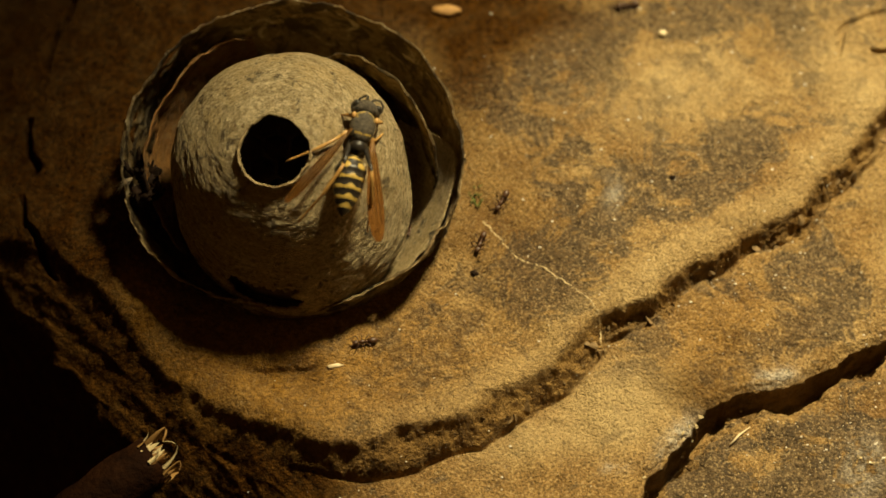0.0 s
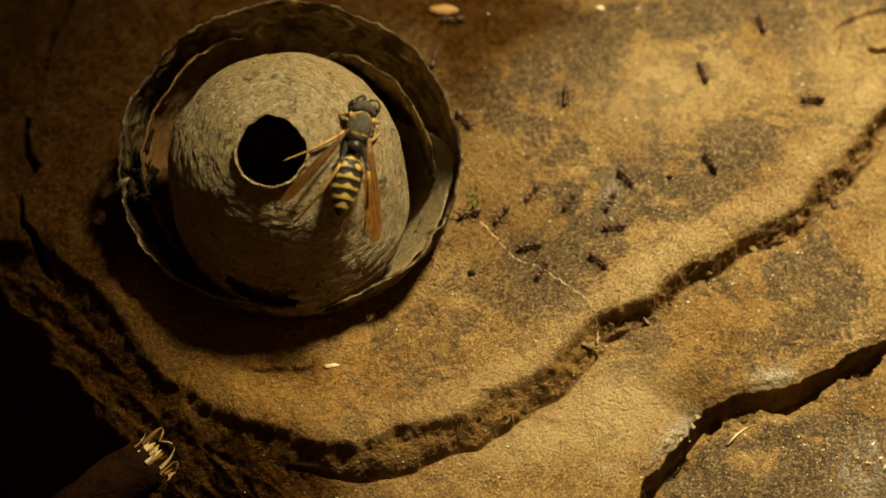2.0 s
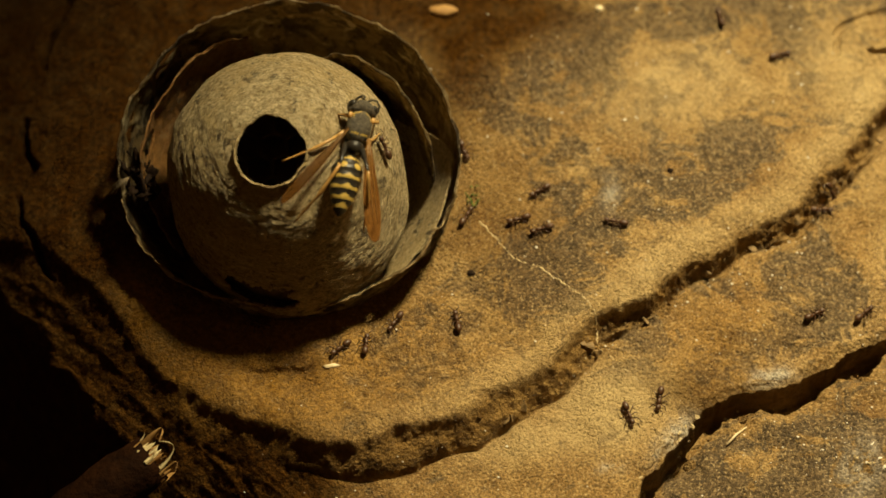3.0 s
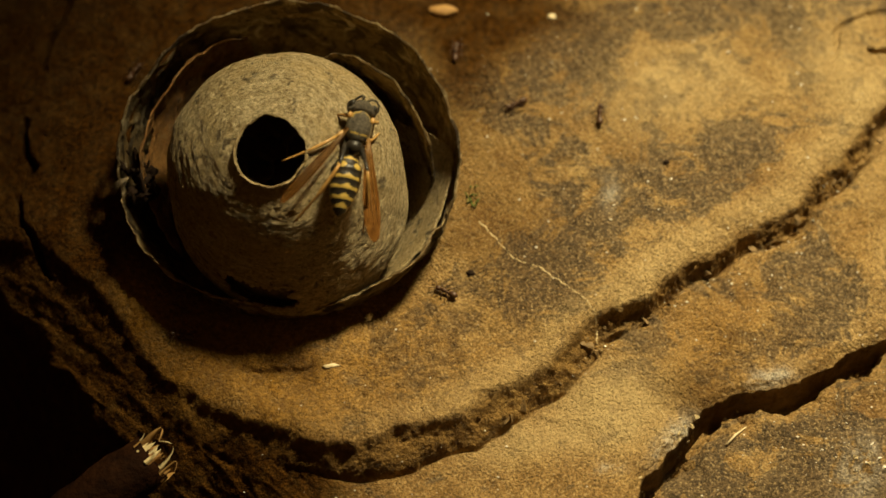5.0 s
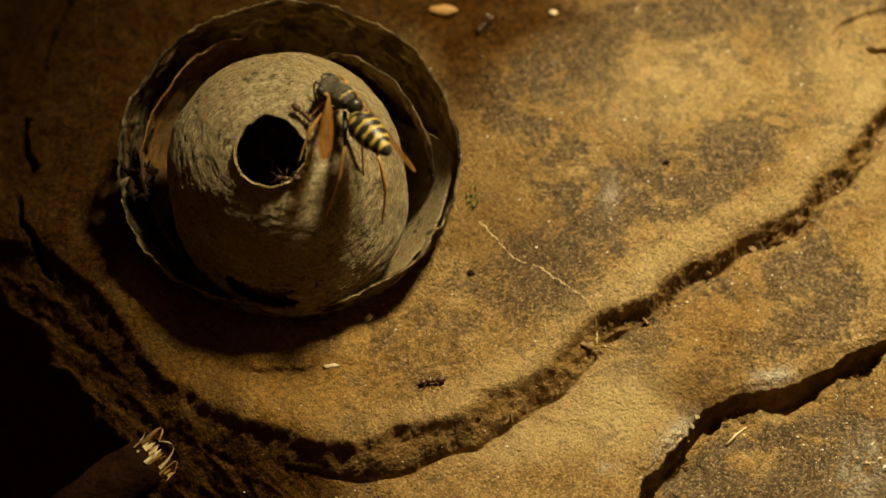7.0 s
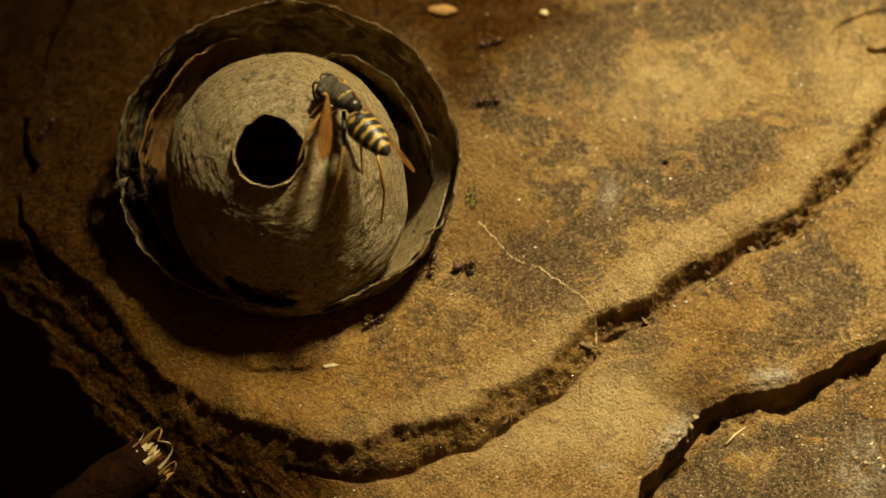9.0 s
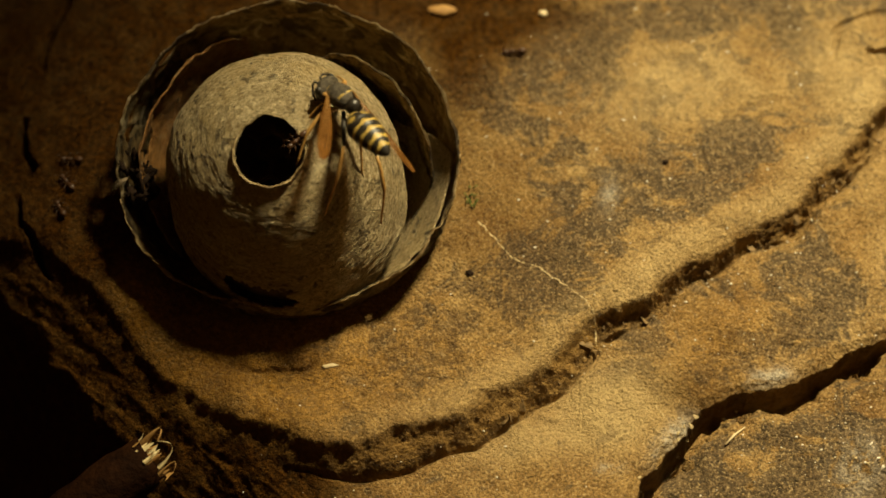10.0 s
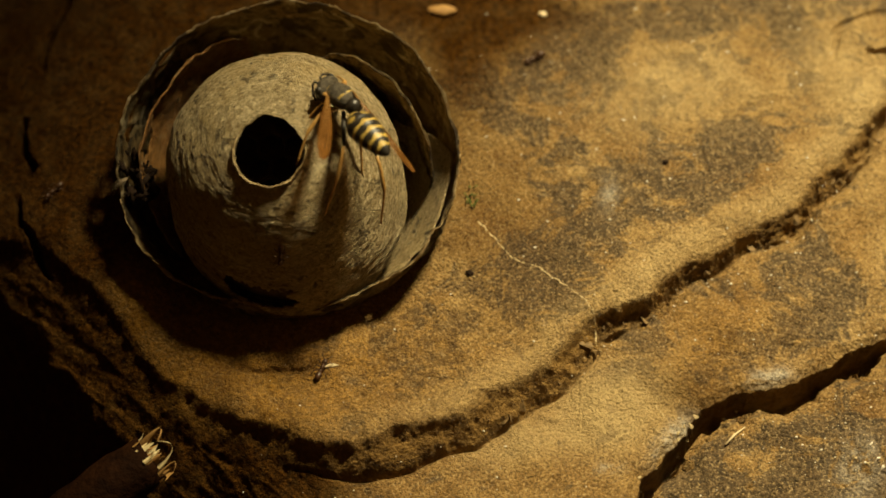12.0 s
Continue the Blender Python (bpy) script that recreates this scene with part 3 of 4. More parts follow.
    for row in range(-4, 5):
        for col in range(-4, 5):
            x, y = (col + 0.5 * (row % 2)) * 3.3, row * 2.86
            if math.hypot(x, y) > 11.3:
                continue
            verts, faces, top = [], [], 10.5 - 0.03 * (x * x + y * y)
            for z, rr in ((7.0, 1.75), (top, 1.85), (top, 1.6), (7.2, 1.5)):
                verts += [(x + rr * math.cos(radians(60 * k + 30)), y + rr * math.sin(radians(60 * k + 30)), z) for k in range(6)]
            for ring_ in range(3):
                for k in range(6):
                    m = (k + 1) % 6
                    faces.append((ring_ * 6 + k, ring_ * 6 + m, ring_ * 6 + 6 + m, ring_ * 6 + 6 + k))
            faces.append(tuple(18 + k for k in range(6)))
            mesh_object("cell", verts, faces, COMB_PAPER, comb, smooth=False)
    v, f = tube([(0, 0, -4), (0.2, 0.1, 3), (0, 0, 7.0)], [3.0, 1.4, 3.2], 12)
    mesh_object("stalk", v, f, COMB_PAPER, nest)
    return nest


nest = build_nest()


def on_dome(x, y):
    """Height of the nest's dome over a place, or None beside it."""
    c = NEST + TIP @ Vector((0, 0, DOME_C))
    q = DOME_R ** 2 - (x - c.x) ** 2 - (y - c.y) ** 2
    return c.z + math.sqrt(q) if q > 9 else None


def surface_z(x, y):
    d = on_dome(x, y)
    z = rock_z(x, y)
    return z if d is None else max(z, d)


# ---- the wasp: x forward, y to its left, z its back ----
def axes(place, forward, back):
    x = Vector(forward).normalized()
    z = Vector(back)
    z = (z - x * z.dot(x)).normalized()
    m = Matrix((x, z.cross(x), z)).transposed().to_4x4()
    return Matrix.Translation(Vector(place) * MM) @ m


WASP_REST = axes((-9.9, 4.4, 22.4), (0.17, 0.965, 0.15), (0.30, -0.30, 0.90))
WASP_TURNED = axes((-11.8, 7.0, 25.2), (-0.62, 0.689, -0.359), (0.05, 0.10, 0.94))


def painted(name, verts, faces, is_yellow, parent, dark, label):
    """A black and yellow part: the markings follow its plates."""
    ob = mesh_object(name, verts, faces, [dark, YELLOW], parent, label=label)
    for p in ob.data.polygons:
        c = sum((Vector(verts[i]) for i in p.vertices), Vector()) / len(p.vertices)
        p.material_index = 1 if is_yellow(c) else 0
    return ob


def abdomen_mesh():
    verts, faces = [], []
    nu, nv = 96, 150
    for j in range(nv + 1):
        t = j / nv
        w = 1.88 * min(1.0, 0.42 + 3.6 * t - 5.2 * t * t if t < 0.34 else 1.0) * (1 - max(0.0, t - 0.28) ** 2.1 / 0.72 ** 2.1) ** 0.72
        w = max(w, 0.04)
        ridge = 1 + 0.022 * math.cos((t - 0.06) * 2 * math.pi / 0.17)
        for i in range(nu):
            a = 2 * math.pi * i / nu
            x = -7.3 * t
            verts.append(Vector((x, w * ridge * math.cos(a), w * ridge * 0.88 * math.sin(a) - 0.9 * t * t)))
    for j in range(nv):
        for i in range(nu):
            k = (i + 1) % nu
            faces.append((j * nu + i, (j + 1) * nu + i, (j + 1) * nu + k, j * nu + k))
    return verts, faces


def abdomen_yellow(c):
    t = -c.x / 7.3
    y = abs(c.y)
    if ((t - 0.20) / 0.058) ** 2 + ((y - 0.95) / 0.52) ** 2 < 1:
        return True
    wave = 0.028 * math.exp(-(y / 0.30) ** 2) - 0.018 * math.exp(-((y - 0.8) / 0.3) ** 2)
    for at, half in ((0.075, 0.020), (0.40, 0.030), (0.565, 0.030), (0.72, 0.030), (0.85, 0.028)):
        if at - half - wave < t < at + half:
            return True
    return False


def wing_mesh(length, width, fold):
    """A folded forewing along -x: a membrane with thickness, pleated lengthways."""
    verts, faces = [], []
    nu, nv = 10, 40
    for side in (0, 1):
        for j in range(nv + 1):
            t = j / nv
            w = width * (0.16 + 0.84 * t ** 0.8 * (1 + 0.25 * math.sin(math.pi * t))) * (1 - t ** 5) ** 0.5 + 0.05
            for i in range(nu + 1):
                s = i / nu - 0.5
                ripple = 0.05 * math.sin(9 * t + 3 * s) + 0.10 * abs(((i / nu * 3) % 1) - 0.5)
                verts.append(Vector((-length * t, w * s + 0.5 * t * t * fold, ripple + 0.35 * s * s - 0.045 * side)))
    layer = (nv + 1) * (nu + 1)
    for j in range(nv):
        for i in range(nu):
            a, b = j * (nu + 1) + i, j * (nu + 1) + i + 1
            c, d = b + nu + 1, a + nu + 1
            faces += [(a, b, c, d), (d + layer, c + layer, b + layer, a + layer)]
    edge = [i for i in range(nu + 1)] + [j * (nu + 1) + nu for j in range(1, nv + 1)]
    edge += [nv * (nu + 1) + i for i in range(nu - 1, -1, -1)] + [j * (nu + 1) for j in range(nv - 1, 0, -1)]
    for p, q in zip(edge, edge[1:] + edge[:1]):
        faces.append((q, p, p + layer, q + layer))
    return verts, faces


HIPS = [(1.1, 0.75, -1.1), (1.1, -0.75, -1.1), (0.0, 0.85, -1.3), (0.0, -0.85, -1.3), (-1.2, 0.8, -1.3), (-1.2, -0.8, -1.3)]
THIGHS, SHINS = [1.5, 1.5, 2.1, 2.1, 5.2, 6.5], [5.0, 5.0, 7.1, 7.1, 9.4, 9.4]
FEET_REST = [(-12.0, 6.6, 21.0), (-8.2, 7.6, 18.0), (-18.9, 0.2, 21.6), (-7.8, 6.5, 17.6), (-17.6, -6.0, 17.7), (-9.4, -5.7, 14.9)]
FEET_TURNED = [(-15.3, 5.7, 22.9), (-12.6, 13.1, 20.1), (-17.0, -0.3, 21.7), (-9.1, -0.6, 16.5), (-13.7, -4.9, 17.8), (-7.2, -3.6, 13.2)]

KNEES_TURNED = [None, None, (-0.6, -0.2, 0.8), (0.5, -0.5, 0.7), (0.22, -0.60, 0.75), (0.55, -0.35, 0.75)]


def leg_poses(stand, feet, i, knee_way=None):
    """Poses of thigh (in the wasp's space) and shin (in the thigh's space) that put foot i on its place."""
    hip = Vector(HIPS[i])
    foot = stand.inverted() @ (Vector(feet[i]) * MM) / MM
    a, b = THIGHS[i], SHINS[i]
    d = foot - hip
    reach = max(abs(a - b) + 0.05, min(d.length, a + b - 0.05))
    d.normalize()
    out = Vector(((0.3, -0.8, -1.0)[i // 2], (0.8, 0.8, 0.25)[i // 2] * (1 if i % 2 == 0 else -1), (0.05, 0.05, 0.2)[i // 2]))
    if knee_way is not None:
        out = stand.to_3x3().inverted() @ Vector(knee_way)
    out = (out - d * out.dot(d)).normalized()
    along = (a * a - b * b + reach * reach) / (2 * reach)
    knee = hip + d * along + out * math.sqrt(max(0.0, a * a - along * along))
    thigh = axes(hip, knee - hip, out)
    end = hip + d * reach
    shin_world = axes(knee, end - knee, out)
    return thigh, thigh.inverted() @ shin_world


def wing_pose(stand, root, tip, face):
    """Pose, in the wasp's space, of a wing with its root there, its tip and its face turned to those ways of the world."""
    back = stand.to_3x3().inverted()
    return axes(root, -(back @ Vector(tip)), back @ Vector(face))


def build_wasp():
    wasp = tagged(new("wasp"), "black and yellow wasp with amber wings standing on the nest", "wasp")
    wasp.matrix_world = WASP_REST
    v, f = ball((0, 0, 0), (2.2, 1.54, 1.42), 64, 72)
    for p in v:
        if p.x < -1.2:
            p.z -= 0.12 * (p.x + 1.2) ** 2

    def thorax_yellow(c):
        y = abs(c.y)
        if c.z > 0.1 and 1.62 < c.x + 0.35 * y < 1.76 and y > 0.2:
            return True
        if c.z > 0.1 and -1.42 < c.x - 0.2 * y < -1.22 and 0.10 < y < 1.0:
            return True
        return c.z > 0.3 and 0.7 < c.x < 1.3 and 1.0 < y < 1.10
    painted("thorax", v, f, thorax_yellow, wasp, FUZZ, "hairy black thorax with yellow collar lines")
    v, f = ball((-2.45, 0, -0.25), (0.95, 1.05, 1.0), 24, 16)
    mesh_object("waist", v, f, BLACK, wasp, label="glossy black waist")
    head = mesh_object("head", *ball((0, 0, 0), (0.95, 1.78, 1.25), 32, 20, lambda p: Vector((p.x - 0.16 * p.y * p.y, p.y, p.z))), FUZZ, wasp,
                       label="wide black head")
    head.matrix_basis = pose(0.00245, 0, -0.0001, 0, 12, 0)
    for side in (1, -1):
        mesh_object("eye", *ball((0.0, side * 1.36, 0.1), (0.62, 0.52, 0.95), 18, 14), BLACK, head, label="glossy black kidney-shaped eye")
        pts = [(0.7, 0.2, 0.5), (1.25, 0.12, 0.75), (1.6, 0.25, 0.35), (1.6, 0.6, -0.3), (1.4, 0.9, -0.9), (1.1, 1.1, -1.4)] if side == 1 else \
            [(0.7, -0.3, 0.5), (1.05, -0.8, 0.8), (1.15, -1.5, 0.7), (0.8, -1.95, 0.35), (0.3, -2.0, 0.0), (-0.1, -1.8, -0.5)]
        mesh_object("antenna", *tube(pts, [0.15, 0.15, 0.13, 0.14, 0.14, 0.10], 8), FUZZ, head)
        mesh_object("cheek_mark", *tube([(-0.42, side * 0.5, 0.62), (-0.50, side * 0.95, 0.50), (-0.62, side * 1.35, 0.25)], [0.11, 0.14, 0.09], 6), YELLOW, head,
                    label="yellow line behind the eye")
    v, f = abdomen_mesh()
    ab = painted("abdomen", v, f, abdomen_yellow, wasp, BLACK, "tapered abdomen with wavy yellow bands")
    ab.matrix_basis = pose(-0.0034, 0, -0.0002, 0, -4, 0)
    wings = []
    for side in (1, -1):
        wing = mesh_object("wing", *wing_mesh(12.4, 2.3, side), WING, wasp, label="folded amber wing")
        for k, off in enumerate((-0.30, 0.02, 0.30)):
            pts = [(-11.0 * t, off * 1.9 * (0.16 + 0.84 * t ** 0.8) + 0.5 * t * t * side, 0.10) for t in (0.0, 0.2, 0.4, 0.6, 0.8, 0.93)]
            mesh_object("wing_vein", *tube(pts, [0.09, 0.06, 0.045, 0.035, 0.03, 0.02], 6), VEIN, wing)
        wings.append(wing)
        mesh_object("shoulder_plate", *ball((1.05, side * 1.42, 0.55), (0.42, 0.3, 0.25), 12, 8), LEG, wasp, label="amber wing-base plate")
    legs = []
    for i in range(6):
        a, b = THIGHS[i], SHINS[i]
        dark = i >= 4
        thigh = mesh_object("leg", *tube([(0, 0, 0), (0.35 * a, 0, 0.02), (0.7 * a, 0, 0), (a, 0, 0)], [0.26, 0.34, 0.26, 0.17], 10), BLACK if dark else LEG, wasp,
                            label="black upper leg" if dark else "amber upper leg")
        pts = [(0, 0, 0), (0.12 * b, 0, 0.05 * b), (0.40 * b, 0, 0.11 * b), (0.47 * b, 0, 0.11 * b), (0.72 * b, 0, 0.06 * b), (0.9 * b, 0, 0.01 * b), (b, 0, 0)]
        shin = mesh_object("lower_leg", *tube(pts, [0.18, 0.21, 0.26, 0.16, 0.14, 0.12, 0.08], 10), LEG, thigh, label="amber shin and foot")
        legs.append((thigh, shin))
    return wasp, ab, head, wings, legs


wasp, abdomen, wasp_head, wings, legs = build_wasp()


# ---- the ants ----
def build_ant():
    ant = tagged(new("ant"), "small dark brown ant running over the rock", "ant", group="ants running over the rock")
    mesh_object("head", *ball((1.15, 0, 0.62), (0.42, 0.36, 0.30), 12, 8), ANT, ant)
    mesh_object("thorax", *joined([ball((0.35, 0, 0.68), (0.50, 0.26, 0.28), 12, 8), ball((-0.28, 0, 0.60), (0.28, 0.18, 0.22), 10, 6)]), ANT, ant)
    mesh_object("abdomen", *ball((-1.05, 0, 0.68), (0.66, 0.44, 0.42), 14, 10), ANT, ant)
    for side in (1, -1):
        mesh_object("antenna", *tube([(1.45, side * 0.15, 0.72), (1.75, side * 0.55, 0.95), (2.25, side * 0.62, 0.6)], [0.055, 0.05, 0.04], 5), ANT, ant)
        for x0, x1, x2 in ((0.6, 1.0, 1.45), (0.3, 0.25, 0.1), (0.0, -0.6, -1.25)):
            mesh_object("leg", *tube([(x0, side * 0.15, 0.55), (x1, side * 0.75, 0.95), (x2, side * 1.25, 0.02)], [0.07, 0.06, 0.035], 5), ANT, ant)
    return ant


first_ant = build_ant()
first_ant.scale = (0.97, 0.97, 0.97)
ants = [first_ant] + [copy_thing(first_ant, pose(0, 0, 0)) for _ in range(25)]
idle = list(ants)


def ant_pose(x, y, heading):
    """An ant on the surface at x, y (mm), level with the ground under it."""
    e = 0.8
    z = surface_z(x, y)
    slope = Vector((surface_z(x - e, y) - surface_z(x + e, y), surface_z(x, y - e) - surface_z(x, y + e), 2 * e))
    slope.x, slope.y = max(-2.2, min(2.2, slope.x)), max(-2.2, min(2.2, slope.y))
    a = radians(heading)
    return axes((x, y, z - 0.05), (math.cos(a), math.sin(a), -(slope.x * math.cos(a) + slope.y * math.sin(a)) / slope.z), slope)


def route(stops):
    """An ant that runs from stop to stop: seconds, x and y in mm, and its heading in degrees, or None where it faces the way it runs."""
    ant = idle.pop(0)
    rows, facing = [], None
    for i, (t, x, y, h) in enumerate(stops):
        t0, x0, y0, _ = stops[max(i - 1, 0)]
        if h is None:
            x1, y1 = (x0, y0) if i else stops[1][1:3]
            h = math.degrees(math.atan2(y - y1, x - x1)) + (0 if i else 180)
        if facing is None:
            facing = h
            rows.append((t, ant_pose(x, y, h)))
            continue
        n = max(1, round((t - t0) / 0.1))
        turn = max(-75 * n, min(75 * n, (h - facing + 180) % 360 - 180))
        for k in range(1, n + 1):
            s = k / n
            s = s * s * (3 - 2 * s)
            rows.append((t0 + (t - t0) * k / n, ant_pose(x0 + (x - x0) * s, y0 + (y - y0) * s, facing + turn * s)))
        facing += turn
    walk(ant, rows)


# ---- small things on the rock ----
def along(points, lift=0.0):
    return [(x, y, rock_z(x, y) + lift) for x, y in points]


def jittered(points, n, amount, seed):
    """Points along a line, a little uneven."""
    rng, out = random.Random(seed), []
    for i in range(n + 1):
        t = i / n * (len(points) - 1)
        k = min(int(t), len(points) - 2)
        a, b = points[k], points[k + 1]
        out.append((a[0] + (b[0] - a[0]) * (t - k) + rng.uniform(-amount, amount), a[1] + (b[1] - a[1]) * (t - k) + rng.uniform(-amount, amount)))
    return out


def small_things():
    rng = random.Random(5)
    upper = [(4.7, 4.2), (6.9, 1.7), (9.0, -1.1), (12.5, -2.7), (15.3, -5.1), (17.7, -7.5), (19.0, -9.5)]
    face = [(19.0, -9.5), (19.3, -10.8), (19.4, -12.4)]
    lower = [(19.4, -12.4), (21.2, -14.0), (24.3, -17.1), (27.6, -21.7)]
    for name, line, r, n in (("mineral_vein", upper, 0.115, 60), ("mineral_vein", face, 0.12, 14), ("mineral_vein", lower, 0.06, 40)):
        pts = along(jittered(line, n, 0.13, n), -0.04)
        ob = mesh_object(name, *tube(pts, [r * rng.uniform(0.3, 1.2) for _ in pts], 6), CALCITE, GROUND, label="thin pale mineral vein across the stone")
    # bright mineral grains in the surface, their glints painted as white colour
    pieces = []
    for k in range(420):
        x, y = rng.uniform(-25, 60), rng.uniform(-34, 44)
        if k > 330:
            x, y = rng.gauss(50, 6), rng.gauss(-26, 5)
        elif k > 300:
            (ax, ay), (bx, by) = rng.choice(list(zip(LIP[5:18], LIP[6:19])))
            t = rng.random()
            x, y = ax + (bx - ax) * t + rng.uniform(0.9, 2.0), ay + (by - ay) * t - rng.uniform(1.6, 2.6)
        elif k > 240:
            x, y = rng.gauss(38, 14), rng.gauss(-6, 6)
        s = rng.choice((0.05, 0.05, 0.06, 0.07, 0.09, 0.14))
        if k % 16 == 0:
            x, y, s = rng.uniform(4, 52), rng.uniform(4, 40), rng.choice((0.10, 0.13, 0.17))
        if math.hypot(x - NEST.x, y - NEST.y) < 19 or math.hypot(x - 3.7, y - 7.3) < 4:
            continue
        pieces.append(ball((x, y, rock_z(x, y) + s * 0.3), (s * rng.uniform(0.8, 1.5), s, s * 0.7), 6, 4))
    grains = mesh_object("mineral_grains", *joined(pieces), MICA, smooth=False)
    tagged(grains, "white mineral grains in the sandstone, glints put into their colour", "mineral grain", kind="stuff")

    def crumb(name, x, y, s, material, label, category):
        v, f = ball((0, 0, s * 0.4), (s, s * 0.8, s * 0.6), 10, 8)
        for p in v:
            p += p.normalized() * s * 0.35 * noise.noise(p * 2.2 / s + Vector((x, y, 0)))
        ob = mesh_object(name, v, f, material)
        ob.location = (x * MM, y * MM, rock_z(x, y) * MM)
        return tagged(ob, label, category)

    crumb("soil_crumb", 3.6, -3.3, 0.5, DIRT, "black round crumb of soil on the stone", "crumb")
    moving_crumb = crumb("soil_crumb", 29.2, 10.3, 0.42, DIRT, "tiny black crumb of soil on the stone", "crumb")
    pellet = crumb("pellet", 20.6, 36.0, 0.6, STRAW, "small white pellet dragged over the rock by ants", "pellet")
    chip = crumb("wood_chip", 0.1, 36.8, 1.35, CHIPWOOD, "pale orange chip of wood on the rock", "wood chip")
    chip.scale = (1.35, 0.8, 0.6)
    flake = crumb("paper_flake", -13.6, -16.4, 0.75, STRAW, "pale flake of dry paper on the rock", "flake")
    flake.scale = (1.3, 0.5, 0.4)
    flake.rotation_euler = (0, 0, radians(8))
    v, f = tube(along([(34.9, -25.1), (36.1, -23.8), (37.5, -22.6)], 0.3), [0.14, 0.17, 0.08], 7)
    tagged(mesh_object("straw", v, f, STRAW), "short piece of pale straw lying by the crack", "straw")
    pieces = []
    for k in range(14):
        a = rng.uniform(0, 6.28)
        x, y = 3.7 + rng.gauss(0, 0.5), 7.3 + rng.gauss(0, 0.7)
        z = rock_z(x, y)
        pieces.append(tube([(x, y, z - 0.1), (x + 0.2 * math.cos(a), y + 0.2 * math.sin(a), z + 0.5), (x + 0.6 * math.cos(a), y + 0.6 * math.sin(a), z + 0.7)], [0.10, 0.11, 0.03], 5))
    tagged(mesh_object("moss_tuft", *joined(pieces), MOSS), "tiny green tuft of moss beside the nest", "moss")
    return moving_crumb, pellet


def twig():
    """The snapped end of a dark twig with torn pale wood."""
    thing = tagged(new("twig"), "dark snapped twig with pale torn wood at its end", "twig")
    a, b = Vector((-60.0, -45.8, -7.5)), Vector((-35.1, -27.6, -1.8))
    pts = [a.lerp(b, k / 14) + Vector((0, 0, 0.25 * math.sin(k * 1.3))) for k in range(15)]
    mesh_object("bark", *tube(pts, [3.8 + 0.18 * math.sin(2.3 * k) - 0.03 * k for k in range(14)] + [3.1], 18), BARK, thing, label="dark reddish wet bark")
    rng = random.Random(11)
    way = (b - a).normalized()
    side = way.cross(Vector((0, 0, 1))).normalized()
    up = side.cross(way)
    for k in range(42):
        ang = rng.uniform(-0.5, 3.6)
        out = side * math.cos(ang) + up * math.sin(ang)
        root = b - way * 1.0 + rng.uniform(0.8, 3.2) * out
        n, w = rng.uniform(0.6, 2.6), rng.uniform(0.12, 0.62)
        across = (way.cross(out) + out * rng.uniform(-0.6, 0.6)).normalized()
        lean = out * rng.uniform(-0.5, 0.4) + across * rng.uniform(-0.4, 0.4)
        verts = []
        for t, wide in ((0, 1.0), (0.4, 0.95), (0.75, 0.6), (1.0, 0.08)):
            p = root + way * n * t + lean * t * t + across * rng.uniform(-0.1, 0.1)
            verts += [p + across * w * wide, p + out * 0.12 * wide, p - across * w * wide, p - out * 0.12 * wide]
        faces = [(4 * i + j, 4 * i + (j + 1) % 4, 4 * i + 4 + (j + 1) % 4, 4 * i + 4 + j) for i in range(3) for j in range(4)] + [(12, 13, 14, 15)]
        mesh_object("splinter", verts, faces, (PITH, CHIPWOOD, CHIPWOOD)[k % 3], thing, smooth=False)
    for k, (dx, bend, n, lift, wide) in enumerate(((-1.2, -2.0, 3.6, 3.4, 0.6), (2.4, 2.4, 3.4, 1.4, 0.3), (3.0, -1.6, 2.6, 1.9, 0.22))):
        root = b + side * dx + up * 1.4 - way * 0.5
        verts, faces = [], []
        for i in range(14):
            t = i / 13
            p = root + way * (n * math.sin(2.4 * t)) + up * (lift * math.sin(1.7 * t)) - side * (bend * t * t)
            w = wide * (1 - 0.8 * t) * (1 + 0.2 * math.sin(9 * t + k))
            across = (side + up * 0.5 * math.sin(3 * t)).normalized()
            verts += [p + across * w, p + up * 0.06, p - across * w, p - up * 0.06]
        for i in range(13):
            faces += [(4 * i + j, 4 * i + (j + 1) % 4, 4 * i + 4 + (j + 1) % 4, 4 * i + 4 + j) for j in range(4)]
        mesh_object("bark_strip", verts, faces, (CHIPWOOD, PITH, CHIPWOOD)[k], thing, label="curled strip of torn bast")
    return thing


